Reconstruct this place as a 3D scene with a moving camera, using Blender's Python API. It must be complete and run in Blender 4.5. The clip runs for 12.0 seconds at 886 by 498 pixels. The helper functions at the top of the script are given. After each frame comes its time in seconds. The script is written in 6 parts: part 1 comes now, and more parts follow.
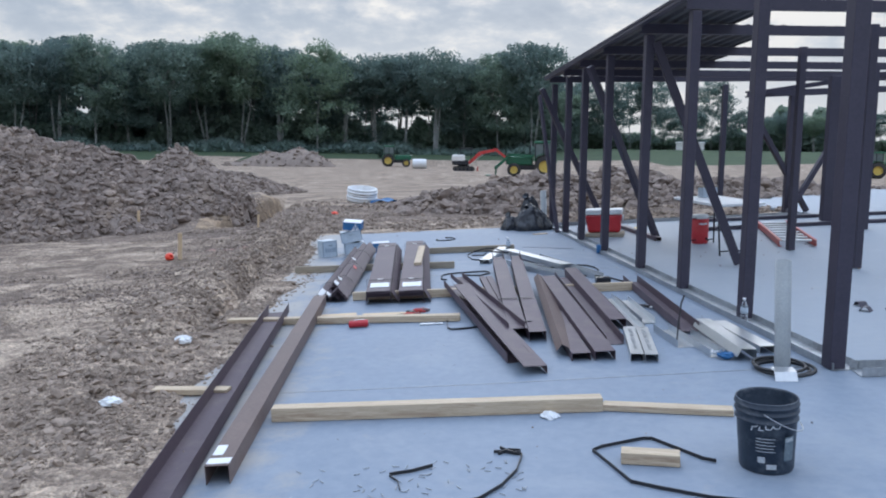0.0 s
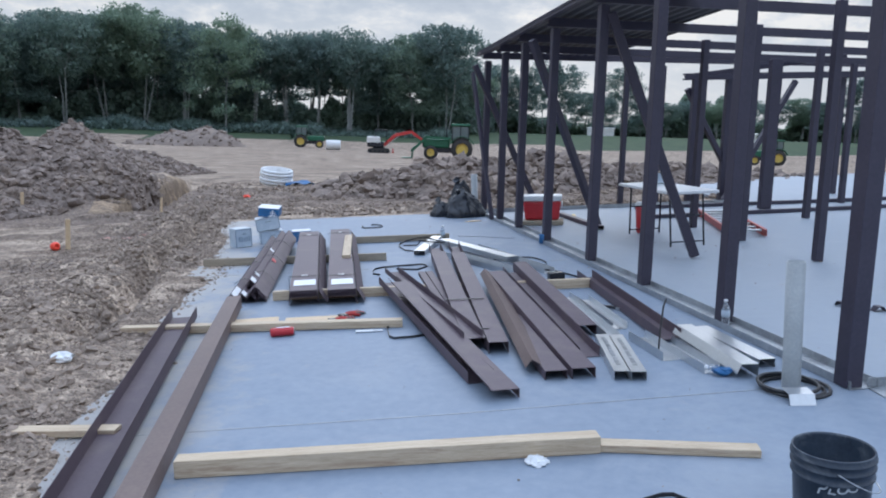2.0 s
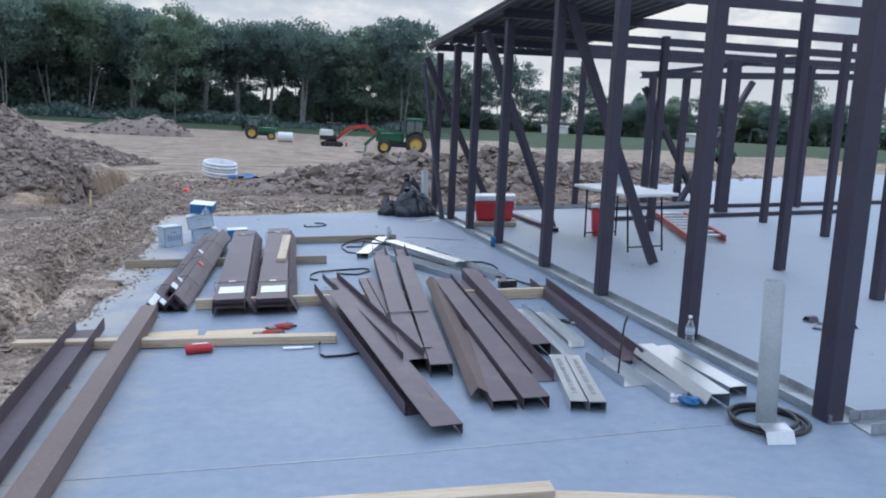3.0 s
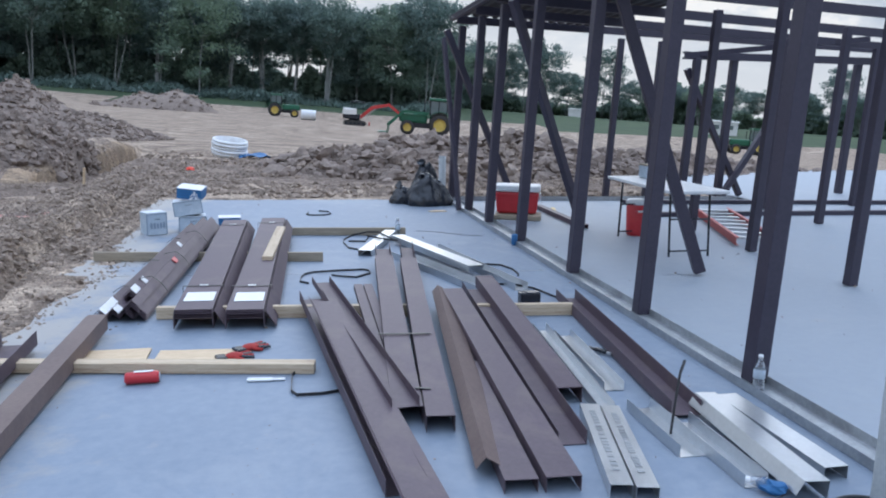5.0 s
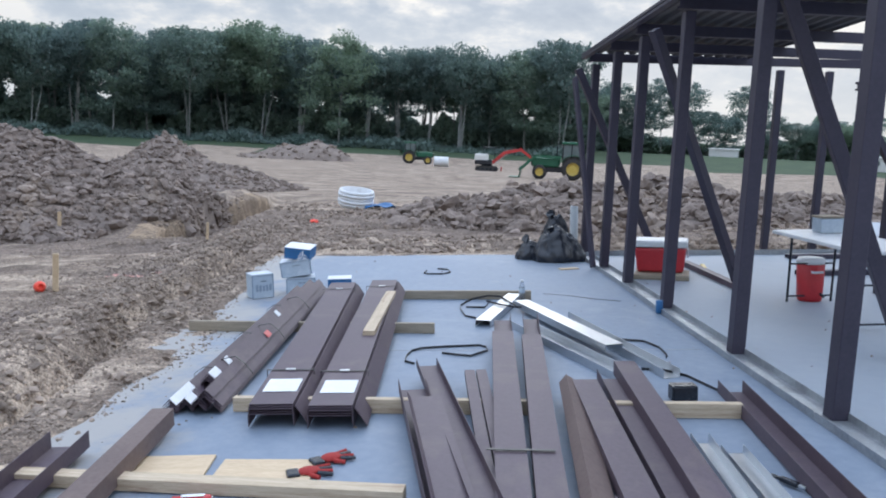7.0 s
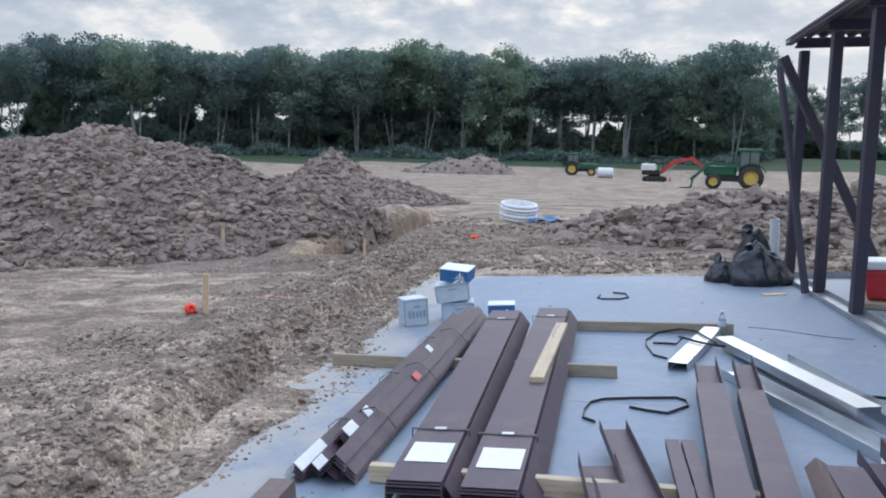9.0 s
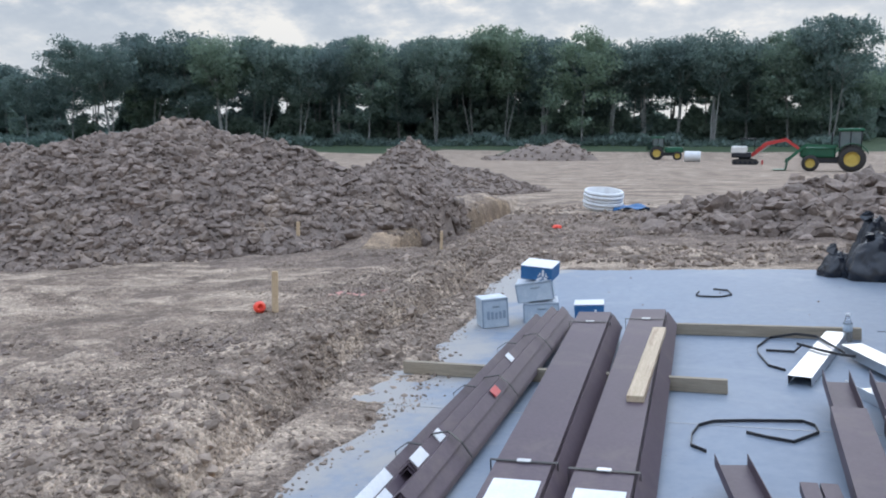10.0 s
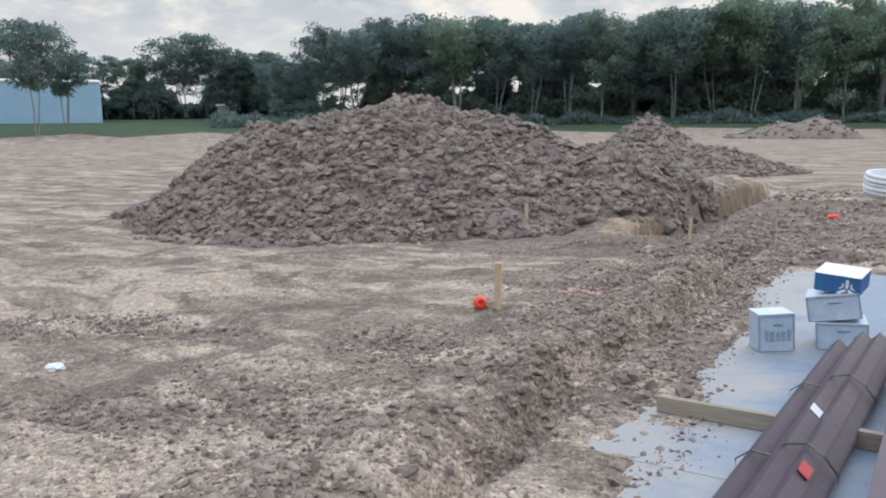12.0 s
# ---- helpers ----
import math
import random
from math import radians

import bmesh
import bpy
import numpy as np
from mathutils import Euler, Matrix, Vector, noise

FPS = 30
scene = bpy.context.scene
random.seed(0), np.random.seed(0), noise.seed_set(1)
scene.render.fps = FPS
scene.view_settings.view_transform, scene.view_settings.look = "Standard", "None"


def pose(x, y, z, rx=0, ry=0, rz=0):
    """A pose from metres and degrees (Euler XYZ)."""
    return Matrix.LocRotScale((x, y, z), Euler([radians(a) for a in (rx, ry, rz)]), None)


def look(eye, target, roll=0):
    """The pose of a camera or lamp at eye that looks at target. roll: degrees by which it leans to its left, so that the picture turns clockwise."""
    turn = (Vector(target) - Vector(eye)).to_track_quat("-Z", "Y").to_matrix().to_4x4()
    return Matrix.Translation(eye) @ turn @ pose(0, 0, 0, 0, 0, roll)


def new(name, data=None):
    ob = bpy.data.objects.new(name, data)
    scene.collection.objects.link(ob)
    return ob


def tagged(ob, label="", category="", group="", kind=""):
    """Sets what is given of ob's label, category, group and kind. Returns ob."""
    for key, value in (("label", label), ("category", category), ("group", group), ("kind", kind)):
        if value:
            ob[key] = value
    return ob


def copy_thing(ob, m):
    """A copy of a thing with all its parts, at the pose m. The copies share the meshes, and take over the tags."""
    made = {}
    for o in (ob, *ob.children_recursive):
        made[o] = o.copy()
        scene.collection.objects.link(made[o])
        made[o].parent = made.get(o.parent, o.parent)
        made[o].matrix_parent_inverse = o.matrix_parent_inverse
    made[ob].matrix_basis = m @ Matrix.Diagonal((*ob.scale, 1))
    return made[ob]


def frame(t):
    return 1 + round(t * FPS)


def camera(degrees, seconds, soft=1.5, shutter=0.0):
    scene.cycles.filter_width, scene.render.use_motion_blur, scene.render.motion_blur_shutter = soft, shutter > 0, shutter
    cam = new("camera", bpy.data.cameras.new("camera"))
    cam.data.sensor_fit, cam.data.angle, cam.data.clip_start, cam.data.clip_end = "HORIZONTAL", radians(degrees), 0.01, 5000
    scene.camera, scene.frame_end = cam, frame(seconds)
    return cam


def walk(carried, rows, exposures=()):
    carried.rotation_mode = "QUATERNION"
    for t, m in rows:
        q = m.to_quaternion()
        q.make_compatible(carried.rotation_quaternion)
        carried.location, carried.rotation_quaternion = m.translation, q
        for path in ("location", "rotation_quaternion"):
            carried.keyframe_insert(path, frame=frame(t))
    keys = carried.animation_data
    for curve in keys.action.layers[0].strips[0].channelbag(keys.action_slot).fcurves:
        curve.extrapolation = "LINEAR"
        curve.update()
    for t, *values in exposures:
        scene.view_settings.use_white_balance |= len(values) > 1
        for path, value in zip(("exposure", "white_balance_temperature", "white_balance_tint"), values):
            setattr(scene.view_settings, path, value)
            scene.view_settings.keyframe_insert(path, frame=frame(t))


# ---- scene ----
cam = camera(59.3, 12.0, soft=2.0)
METRES, EYE, TILT, LEAN, TURN = 6.5, 1.5, 0.0, 0.0, -1.5
PATH = [
    (0, (-0.106, -0.03, 1.623), (0.019, 1.949, 1.358), -2.6),
    (0.5, (-0.156, 0.219, 1.614), (0.007, 2.194, 1.345), -2.6),
    (1, (-0.203, 0.516, 1.598), (0.014, 2.484, 1.316), -2.3),
    (1.5, (-0.283, 0.81, 1.597), (-0.004, 2.767, 1.292), -1.9),
    (2, (-0.246, 1.033, 1.582), (0.098, 2.977, 1.265), -1.6),
    (2.5, (-0.139, 1.323, 1.588), (0.279, 3.251, 1.259), -1.1),
    (2.7, (-0.097, 1.444, 1.576), (0.345, 3.366, 1.247), -0.9),
    (4.3, (0.201, 2.312, 1.611), (0.665, 4.222, 1.244), 1.0),
    (4.5, (0.241, 2.43, 1.6), (0.689, 4.344, 1.23), 1.1),
    (5, (0.306, 2.689, 1.562), (0.708, 4.611, 1.183), 0.9),
    (5.5, (0.377, 2.949, 1.534), (0.717, 4.882, 1.154), 0.6),
    (6, (0.472, 3.207, 1.525), (0.739, 5.156, 1.16), 0.2),
    (6.5, (0.514, 3.444, 1.571), (0.687, 5.411, 1.248), -0.3),
    (7, (0.545, 3.71, 1.592), (0.611, 5.691, 1.323), -0.7),
    (7.2, (0.545, 3.818, 1.588), (0.572, 5.802, 1.335), -0.5),
    (9, (0.437, 4.784, 1.536), (0.092, 6.741, 1.31), -2.1),
    (9.5, (0.372, 5.054, 1.555), (-0.066, 6.991, 1.316), -2.7),
    (10, (0.334, 5.362, 1.531), (-0.213, 7.27, 1.284), -3.3),
    (10.5, (0.232, 5.595, 1.519), (-0.456, 7.454, 1.257), -3.5),
    (11, (0.04, 5.858, 1.505), (-0.807, 7.649, 1.232), -3.7),
    (11.5, (-0.109, 6.106, 1.521), (-1.095, 7.824, 1.245), -3.6),
    (12, (-0.193, 6.414, 1.496), (-1.265, 8.081, 1.23), -3.4),
]
TILT = pose(0, 0, 0, 0, -3.4, 0)  # the slab falls a little to the left; places on it are given in its own plane
walk(cam, [(t, TILT @ look(eye, target, roll)) for t, eye, target, roll in PATH],
     [(0.0, -0.10, 5780, 10), (2.5, -0.08, 5700, 10), (5.0, 0.0, 5700, 10), (6.5, 0.05, 5860, 10), (9.0, 0.02, 5860, 10), (10.5, 0.02, 6030, 10), (12.0, 0.08, 6280, 10)])

# ---- world, sun ----
world = bpy.data.worlds.new("sky")
scene.world = world
world.use_nodes = True


class Nodes:
    """A short way to write node trees."""

    def __init__(self, tree, keep=False):
        self.tree = tree
        if not keep:
            tree.nodes.clear()

    def __call__(self, kind, inputs=(), **props):
        n = self.tree.nodes.new("ShaderNode" + kind)
        for k, v in props.items():
            setattr(n, k, v)
        for k, v in dict(inputs).items():
            s = n.inputs[k]
            if hasattr(v, "is_output"):
                self.tree.links.new(v, s)
            else:
                s.default_value = v
        return n

    def ramp(self, fac, stops, interp="LINEAR"):
        n = self.tree.nodes.new("ShaderNodeValToRGB")
        e = n.color_ramp.elements
        n.color_ramp.interpolation = interp
        while len(e) < len(stops):
            e.new(0.5)
        for el, (p, c) in zip(e, stops):
            el.position = p
            el.color = (*c, 1) if len(c) == 3 else c
        self.tree.links.new(fac, n.inputs[0])
        return n.outputs[0]

    def mix(self, fac, a, b, blend="MIX"):
        n = self.tree.nodes.new("ShaderNodeMix")
        n.data_type, n.blend_type = "RGBA", blend
        for sock, v in ((n.inputs[0], fac), (n.inputs[6], a), (n.inputs[7], b)):
            if hasattr(v, "is_output"):
                self.tree.links.new(v, sock)
            else:
                sock.default_value = (*v, 1) if isinstance(v, tuple) and len(v) == 3 else v
        return n.outputs[2]

    def link(self, a, b):
        self.tree.links.new(a, b)


SUN_AZ, SUN_EL = radians(14), radians(32)
w = Nodes(world.node_tree)
sky = w("TexSky", sky_type="NISHITA")
sky.sun_disc, sky.sun_elevation, sky.sun_rotation = False, SUN_EL, SUN_AZ
sky.air_density, sky.dust_density = 1.0, 2.5
co = w("TexCoord").outputs["Generated"]
sep = w("SeparateXYZ", {0: co})
zc = w("Math", {0: sep.outputs[2], 1: 0.02}, operation="MAXIMUM")
zd = w("Math", {0: zc.outputs[0], 1: 0.34}, operation="ADD")
px = w("Math", {0: sep.outputs[0], 1: zd.outputs[0]}, operation="DIVIDE")
py = w("Math", {0: sep.outputs[1], 1: zd.outputs[0]}, operation="DIVIDE")
plane = w("CombineXYZ", {0: px.outputs[0], 1: py.outputs[0], 2: 0.0})
big = w("TexNoise", {"Vector": plane.outputs[0], "Scale": 1.7, "Detail": 9.0, "Roughness": 0.55, "Distortion": 0.35})
fine = w("TexNoise", {"Vector": plane.outputs[0], "Scale": 5.5, "Detail": 9.0, "Roughness": 0.6})
cl = w("Math", {0: big.outputs[0], 1: fine.outputs[0]}, operation="ADD")
cl2 = w("Math", {0: cl.outputs[0], 1: 0.5}, operation="MULTIPLY")
clouds = w.ramp(cl2.outputs[0], [(0.40, (0.43, 0.48, 0.54)), (0.47, (0.53, 0.57, 0.61)), (0.52, (0.71, 0.71, 0.70)), (0.575, (1.04, 0.96, 0.84))])
low = w.ramp(sep.outputs[2], [(0.0, (1, 1, 1)), (0.08, (0.65, 0.65, 0.65)), (0.17, (0, 0, 0))])
lowcol = w.mix(low, clouds, (0.80, 0.79, 0.765))
high = w.ramp(sep.outputs[2], [(0.24, (1, 1, 1)), (0.75, (2.35, 2.6, 3.05))])
lit = w.mix(1.0, lowcol, high, "MULTIPLY")
skyc = w.mix(1.0, sky.outputs[0], (0.07, 0.07, 0.07), "MULTIPLY")
both = w.mix(0.9, skyc, lit)
bg = w("Background", {"Color": both, "Strength": 0.98})
w.link(bg.outputs[0], w("OutputWorld").inputs[0])

sun = new("sun", bpy.data.lights.new("sun", "SUN"))
sun.data.energy, sun.data.angle, sun.data.color = 0.9, radians(40), (1.0, 0.96, 0.9)
sun.matrix_basis = look((0, 0, 20), (-20 * math.sin(SUN_AZ), -20 * math.cos(SUN_AZ), 20 - 20 * math.tan(SUN_EL)))


# ---- materials ----
def surface(name, low, high, rough=(0.6, 0.8), metal=0.0, scale=6.0, bump=0.2, fine=60.0, stretch=(1, 1, 1), spot=None, spot_scale=2.0, spot_amount=0.5, coord="Object", spec=0.5, transmission=0.0, dist=0.004, vary=0.0, streak=False, thin=0.0):
    m = bpy.data.materials.new(name)
    m.use_nodes = True
    n = Nodes(m.node_tree)
    src = n("NewGeometry").outputs["Position"] if coord == "World" else n("TexCoord").outputs[coord]
    mp = n("Mapping", {"Vector": src, "Scale": stretch}).outputs[0]
    a = n("TexNoise", {"Vector": mp, "Scale": scale, "Detail": 6.0, "Roughness": 0.6})
    b = n("TexNoise", {"Vector": mp, "Scale": fine, "Detail": 5.0, "Roughness": 0.65})
    f = n("Math", {0: a.outputs[0], 1: b.outputs[0]}, operation="ADD")
    f = n("Math", {0: f.outputs[0], 1: 0.5}, operation="MULTIPLY")
    col = n.ramp(f.outputs[0], [(0.36, low), (0.64, high)])
    if spot:
        if streak:
            mp = n("Mapping", {"Vector": src, "Rotation": (0, 0, radians(-32)), "Scale": (0.22, 1.1, 1.0)}).outputs[0]
        s = n("TexNoise", {"Vector": mp, "Scale": spot_scale, "Detail": 7.0, "Roughness": 0.7, "Distortion": 0.5})
        k = n.ramp(s.outputs[0], [(0.45 if streak else 0.52, (0, 0, 0)), (0.66 if streak else 0.68, (spot_amount,) * 3)])
        col = n.mix(k, col, spot)
    if vary:
        r = n("NewGeometry").outputs["Random Per Island"]
        k = n.ramp(r, [(0.0, (1 - vary,) * 3), (1.0, (1 + vary * 0.6,) * 3)])
        col = n.mix(1.0, col, k, "MULTIPLY")
    r = n("MapRange", {0: a.outputs[0], 3: rough[0], 4: rough[1]})
    bm = n("Bump", {"Height": f.outputs[0], "Strength": bump, "Distance": dist})
    p = n("BsdfPrincipled", {"Base Color": col, "Roughness": r.outputs[0], "Metallic": metal, "Normal": bm.outputs[0], "Specular IOR Level": spec, "Transmission Weight": transmission})
    out = p
    if thin:
        tr = n("BsdfTranslucent", {"Color": col})
        out = n("MixShader", {0: thin, 1: p.outputs[0], 2: tr.outputs[0]})
    n.link(out.outputs[0], n("OutputMaterial").inputs[0])
    return m


CONCRETE = surface("concrete", (0.176, 0.218, 0.284), (0.228, 0.272, 0.338), (0.5, 0.75), scale=0.7, fine=14, bump=0.15, coord="World", spot=(0.30, 0.33, 0.375), spot_scale=0.8, spot_amount=0.55)
n = Nodes(CONCRETE.node_tree, True)
x = n("SeparateXYZ", {0: n("NewGeometry").outputs["Position"]})
edge = n("MapRange", {0: x.outputs[0], 1: -0.5, 2: -1.65, 3: -0.18, 4: 0.34})
dust = n("TexNoise", {"Vector": n("NewGeometry").outputs["Position"], "Scale": 2.2, "Detail": 9.0, "Roughness": 0.7})
k = n("Math", {0: edge.outputs[0], 1: dust.outputs[0]}, operation="ADD")
p = next(q for q in CONCRETE.node_tree.nodes if q.type == "BSDF_PRINCIPLED")
old = p.inputs["Base Color"].links[0].from_socket
# Sky glare on the floor inside the frame, put into the colour.
paler = n("MapRange", {0: x.outputs[0], 1: 2.8, 2: 3.0, 3: 0.0, 4: 0.6})
deep = n("MapRange", {0: x.outputs[1], 1: 4.4, 2: 5.2})
inner_glare = n("Math", {0: paler.outputs[0], 1: deep.outputs[0]}, operation="MULTIPLY")
old = n.mix(inner_glare.outputs[0], old, (0.34, 0.37, 0.405))
n.link(n.mix(n.ramp(k.outputs[0], [(0.44, (0, 0, 0)), (0.66, (0.8,) * 3)]), old, (0.36, 0.335, 0.305)), p.inputs["Base Color"])
BROWN = surface("brown_painted_steel", (0.068, 0.048, 0.062), (0.100, 0.073, 0.091), (0.5, 0.65), scale=3, fine=40, bump=0.06, spot=(0.16, 0.125, 0.115), spot_scale=4, spot_amount=0.35)
TAN = surface("weathered_brown_steel", (0.11, 0.075, 0.07), (0.17, 0.125, 0.11), (0.5, 0.7), scale=3, fine=40, bump=0.06)
POSTM = surface("dark_brown_post_steel", (0.030, 0.027, 0.046), (0.050, 0.043, 0.066), (0.4, 0.6), scale=3, fine=40, bump=0.06)
GALV = surface("galvanised_steel", (0.52, 0.54, 0.56), (0.60, 0.62, 0.64), (0.24, 0.42), metal=0.85, scale=5, fine=45, bump=0.025)
ZINC = surface("dull_zinc_steel", (0.30, 0.32, 0.34), (0.45, 0.47, 0.49), (0.4, 0.6), metal=0.7, scale=4, fine=30, bump=0.08, spot=(0.18, 0.18, 0.19), spot_scale=3)
DECK = surface("roof_deck_steel", (0.05, 0.05, 0.055), (0.08, 0.08, 0.085), (0.4, 0.6), metal=0.3, scale=4, fine=30)
PINE = surface("pine_lumber", (0.40, 0.31, 0.205), (0.64, 0.53, 0.39), (0.6, 0.8), scale=5, fine=30, stretch=(0.6, 9, 9), bump=0.2, spot=(0.24, 0.14, 0.085), spot_scale=2.6, spot_amount=0.7)
OLDPINE = surface("weathered_lumber", (0.24, 0.20, 0.15), (0.38, 0.33, 0.25), (0.7, 0.85), scale=5, fine=30, stretch=(0.6, 9, 9), bump=0.2, spot=(0.12, 0.09, 0.07), spot_scale=3, spot_amount=0.5)
def soil(name, dark, mid, pale, damp, weed=0.14, pebbles=0.65, streaks=0.9):
    """Graded clay: pale dried streaks along x, damp dark patches, gravel and a little dead grass."""
    m = bpy.data.materials.new(name)
    m.use_nodes = True
    n = Nodes(m.node_tree)
    src = n("NewGeometry").outputs["Position"]
    a = n("TexNoise", {"Vector": src, "Scale": 2.2, "Detail": 8.0, "Roughness": 0.68})
    b = n("TexNoise", {"Vector": src, "Scale": 16.0, "Detail": 6.0, "Roughness": 0.7})
    f = n("Math", {0: a.outputs[0], 1: b.outputs[0]}, operation="ADD")
    f = n("Math", {0: f.outputs[0], 1: 0.5}, operation="MULTIPLY")
    col = n.ramp(f.outputs[0], [(0.37, dark), (0.5, mid), (0.62, pale)])
    flat = n("Mapping", {"Vector": src, "Scale": (0.28, 1.0, 1.0)}).outputs[0]
    s = n("TexNoise", {"Vector": flat, "Scale": 1.5, "Detail": 9.0, "Roughness": 0.66, "Distortion": 0.6})
    k = n.ramp(s.outputs[0], [(0.48, (0, 0, 0)), (0.56, (streaks,) * 3)])
    col = n.mix(k, col, (pale[0] * 1.25, pale[1] * 1.24, pale[2] * 1.22))
    d = n("TexNoise", {"Vector": src, "Scale": 1.1, "Detail": 9.0, "Roughness": 0.76, "Distortion": 0.5})
    k = n.ramp(d.outputs[0], [(0.50, (0, 0, 0)), (0.58, (0.8,) * 3)])
    col = n.mix(k, col, damp)
    g = n("TexNoise", {"Vector": src, "Scale": 1.05, "Detail": 9.0, "Roughness": 0.8})
    k = n.ramp(g.outputs[0], [(0.60, (0, 0, 0)), (0.68, (weed,) * 3)])
    col = n.mix(k, col, (0.25, 0.215, 0.095))
    v = n("TexVoronoi", {"Vector": src, "Scale": 34.0, "Randomness": 1.0})
    tint = n("SeparateColor", {0: v.outputs["Color"]})
    k = n.ramp(tint.outputs[0], [(0.0, (0.60, 0.60, 0.62)), (0.55, (0.97, 0.97, 0.97)), (0.8, (1.12, 1.12, 1.12)), (1.0, (1.6, 1.58, 1.55))])
    col = n.mix(pebbles, col, n.mix(1.0, col, k, "MULTIPLY"))
    g = n("TexNoise", {"Vector": src, "Scale": 75.0, "Detail": 4.0, "Roughness": 0.75})
    col = n.mix(1.0, col, n.ramp(g.outputs[0], [(0.38, (0.74, 0.74, 0.75)), (0.5, (1.0, 1.0, 1.0)), (0.64, (1.26, 1.25, 1.23))]), "MULTIPLY")
    h = n("Math", {0: v.outputs["Distance"], 1: -0.55}, operation="MULTIPLY")
    h = n("Math", {0: h.outputs[0], 1: f.outputs[0]}, operation="ADD")
    bump = n("Bump", {"Height": h.outputs[0], "Strength": 1.0, "Distance": 0.045})
    p = n("BsdfPrincipled", {"Base Color": col, "Roughness": 0.92, "Normal": bump.outputs[0], "Specular IOR Level": 0.15})
    n.link(p.outputs[0], n("OutputMaterial").inputs[0])
    return m


SOIL = soil("graded_soil", (0.185, 0.142, 0.115), (0.298, 0.236, 0.185), (0.415, 0.338, 0.268), (0.165, 0.128, 0.105))
DUG = soil("dug_soil", (0.145, 0.112, 0.092), (0.225, 0.178, 0.146), (0.31, 0.25, 0.205), (0.13, 0.10, 0.085), weed=0.1, streaks=0.4)
CLAY = soil("yellow_clay", (0.17, 0.128, 0.090), (0.25, 0.19, 0.135), (0.33, 0.25, 0.178), (0.22, 0.17, 0.13), weed=0.0)
CLOD = surface("clay_clods", (0.145, 0.116, 0.102), (0.30, 0.248, 0.212), (0.85, 0.95), scale=1.3, fine=16, bump=0.9, dist=0.03, coord="World", spot=(0.37, 0.29, 0.22), spot_scale=0.6, spot_amount=0.35, spec=0.15)
CLODS = surface("loose_clods", (0.20, 0.158, 0.128), (0.40, 0.325, 0.265), (0.85, 0.95), scale=2.0, fine=20, bump=0.8, dist=0.02, coord="World", spec=0.15, vary=0.34)
HEAPCLOD = surface("heap_clods", (0.155, 0.124, 0.108), (0.33, 0.270, 0.232), (0.85, 0.95), scale=2.0, fine=20, bump=0.8, dist=0.02, coord="World", spot=(0.40, 0.315, 0.235), spot_scale=0.7, spot_amount=0.4, spec=0.15, vary=0.24)
GRASS = surface("rough_grass", (0.040, 0.066, 0.040), (0.080, 0.105, 0.060), (0.8, 0.95), scale=0.3, fine=3, bump=0.6, coord="World", spec=0.1)
LEAF = surface("leaves", (0.128, 0.185, 0.178), (0.188, 0.262, 0.215), (0.45, 0.6), scale=0.12, fine=1.5, bump=0.0, coord="World", spec=0.6, vary=0.2, thin=0.5)
n = Nodes(LEAF.node_tree, True)
p = next(q for q in LEAF.node_tree.nodes if q.type == "BSDF_PRINCIPLED")
tint = n.mix(1.0, p.inputs["Base Color"].links[0].from_socket, n.ramp(n("ObjectInfo").outputs["Random"], [(0.0, (0.88, 0.90, 0.95)), (0.6, (1.0, 1.0, 1.0)), (1.0, (1.35, 1.30, 1.05))]), "MULTIPLY")
n.link(tint, p.inputs["Base Color"])
n.link(tint, next(q for q in LEAF.node_tree.nodes if q.type == "BSDF_TRANSLUCENT").inputs["Color"])
BARK = surface("pale_bark", (0.17, 0.18, 0.175), (0.30, 0.30, 0.285), (0.8, 0.95), scale=1.5, fine=12, bump=0.3, stretch=(1, 1, 0.2))
BLACK = surface("black_plastic", (0.010, 0.012, 0.018), (0.02, 0.024, 0.034), (0.16, 0.34), scale=9, fine=50, bump=0.08)
STRAPM = surface("black_strap", (0.012, 0.013, 0.016), (0.02, 0.021, 0.025), (0.35, 0.5), scale=9)
WHITE = surface("white_paper", (0.66, 0.68, 0.70), (0.80, 0.81, 0.82), (0.5, 0.7), scale=8)
WPLASTIC = surface("white_plastic", (0.62, 0.64, 0.66), (0.76, 0.78, 0.80), (0.35, 0.55), scale=4, spot=(0.4, 0.36, 0.32), spot_amount=0.3)
CARD = surface("pale_blue_carton", (0.36, 0.44, 0.53), (0.50, 0.57, 0.64), (0.6, 0.8), scale=5, spot=(0.70, 0.74, 0.78), spot_scale=5, spot_amount=0.5)
BLUE = surface("blue_print", (0.02, 0.10, 0.26), (0.035, 0.15, 0.34), (0.5, 0.7), scale=6)
RED = surface("red_plastic", (0.40, 0.02, 0.028), (0.52, 0.035, 0.045), (0.3, 0.5), scale=5)
REDPAINT = surface("red_machine_paint", (0.40, 0.03, 0.03), (0.52, 0.05, 0.045), (0.35, 0.5), scale=3)
GREEN = surface("green_machine_paint", (0.010, 0.085, 0.045), (0.018, 0.125, 0.062), (0.35, 0.5), scale=3)
YELLOW = surface("yellow_machine_paint", (0.50, 0.36, 0.06), (0.62, 0.46, 0.10), (0.4, 0.55), scale=3)
RUBBER = surface("tyre_rubber", (0.02, 0.02, 0.02), (0.045, 0.042, 0.04), (0.7, 0.9), scale=5)
ORANGE = surface("orange_plastic", (0.80, 0.06, 0.03), (0.90, 0.09, 0.05), (0.3, 0.5), scale=5)
FIBRE = surface("red_fibreglass", (0.34, 0.055, 0.05), (0.46, 0.09, 0.08), (0.4, 0.6), scale=5)
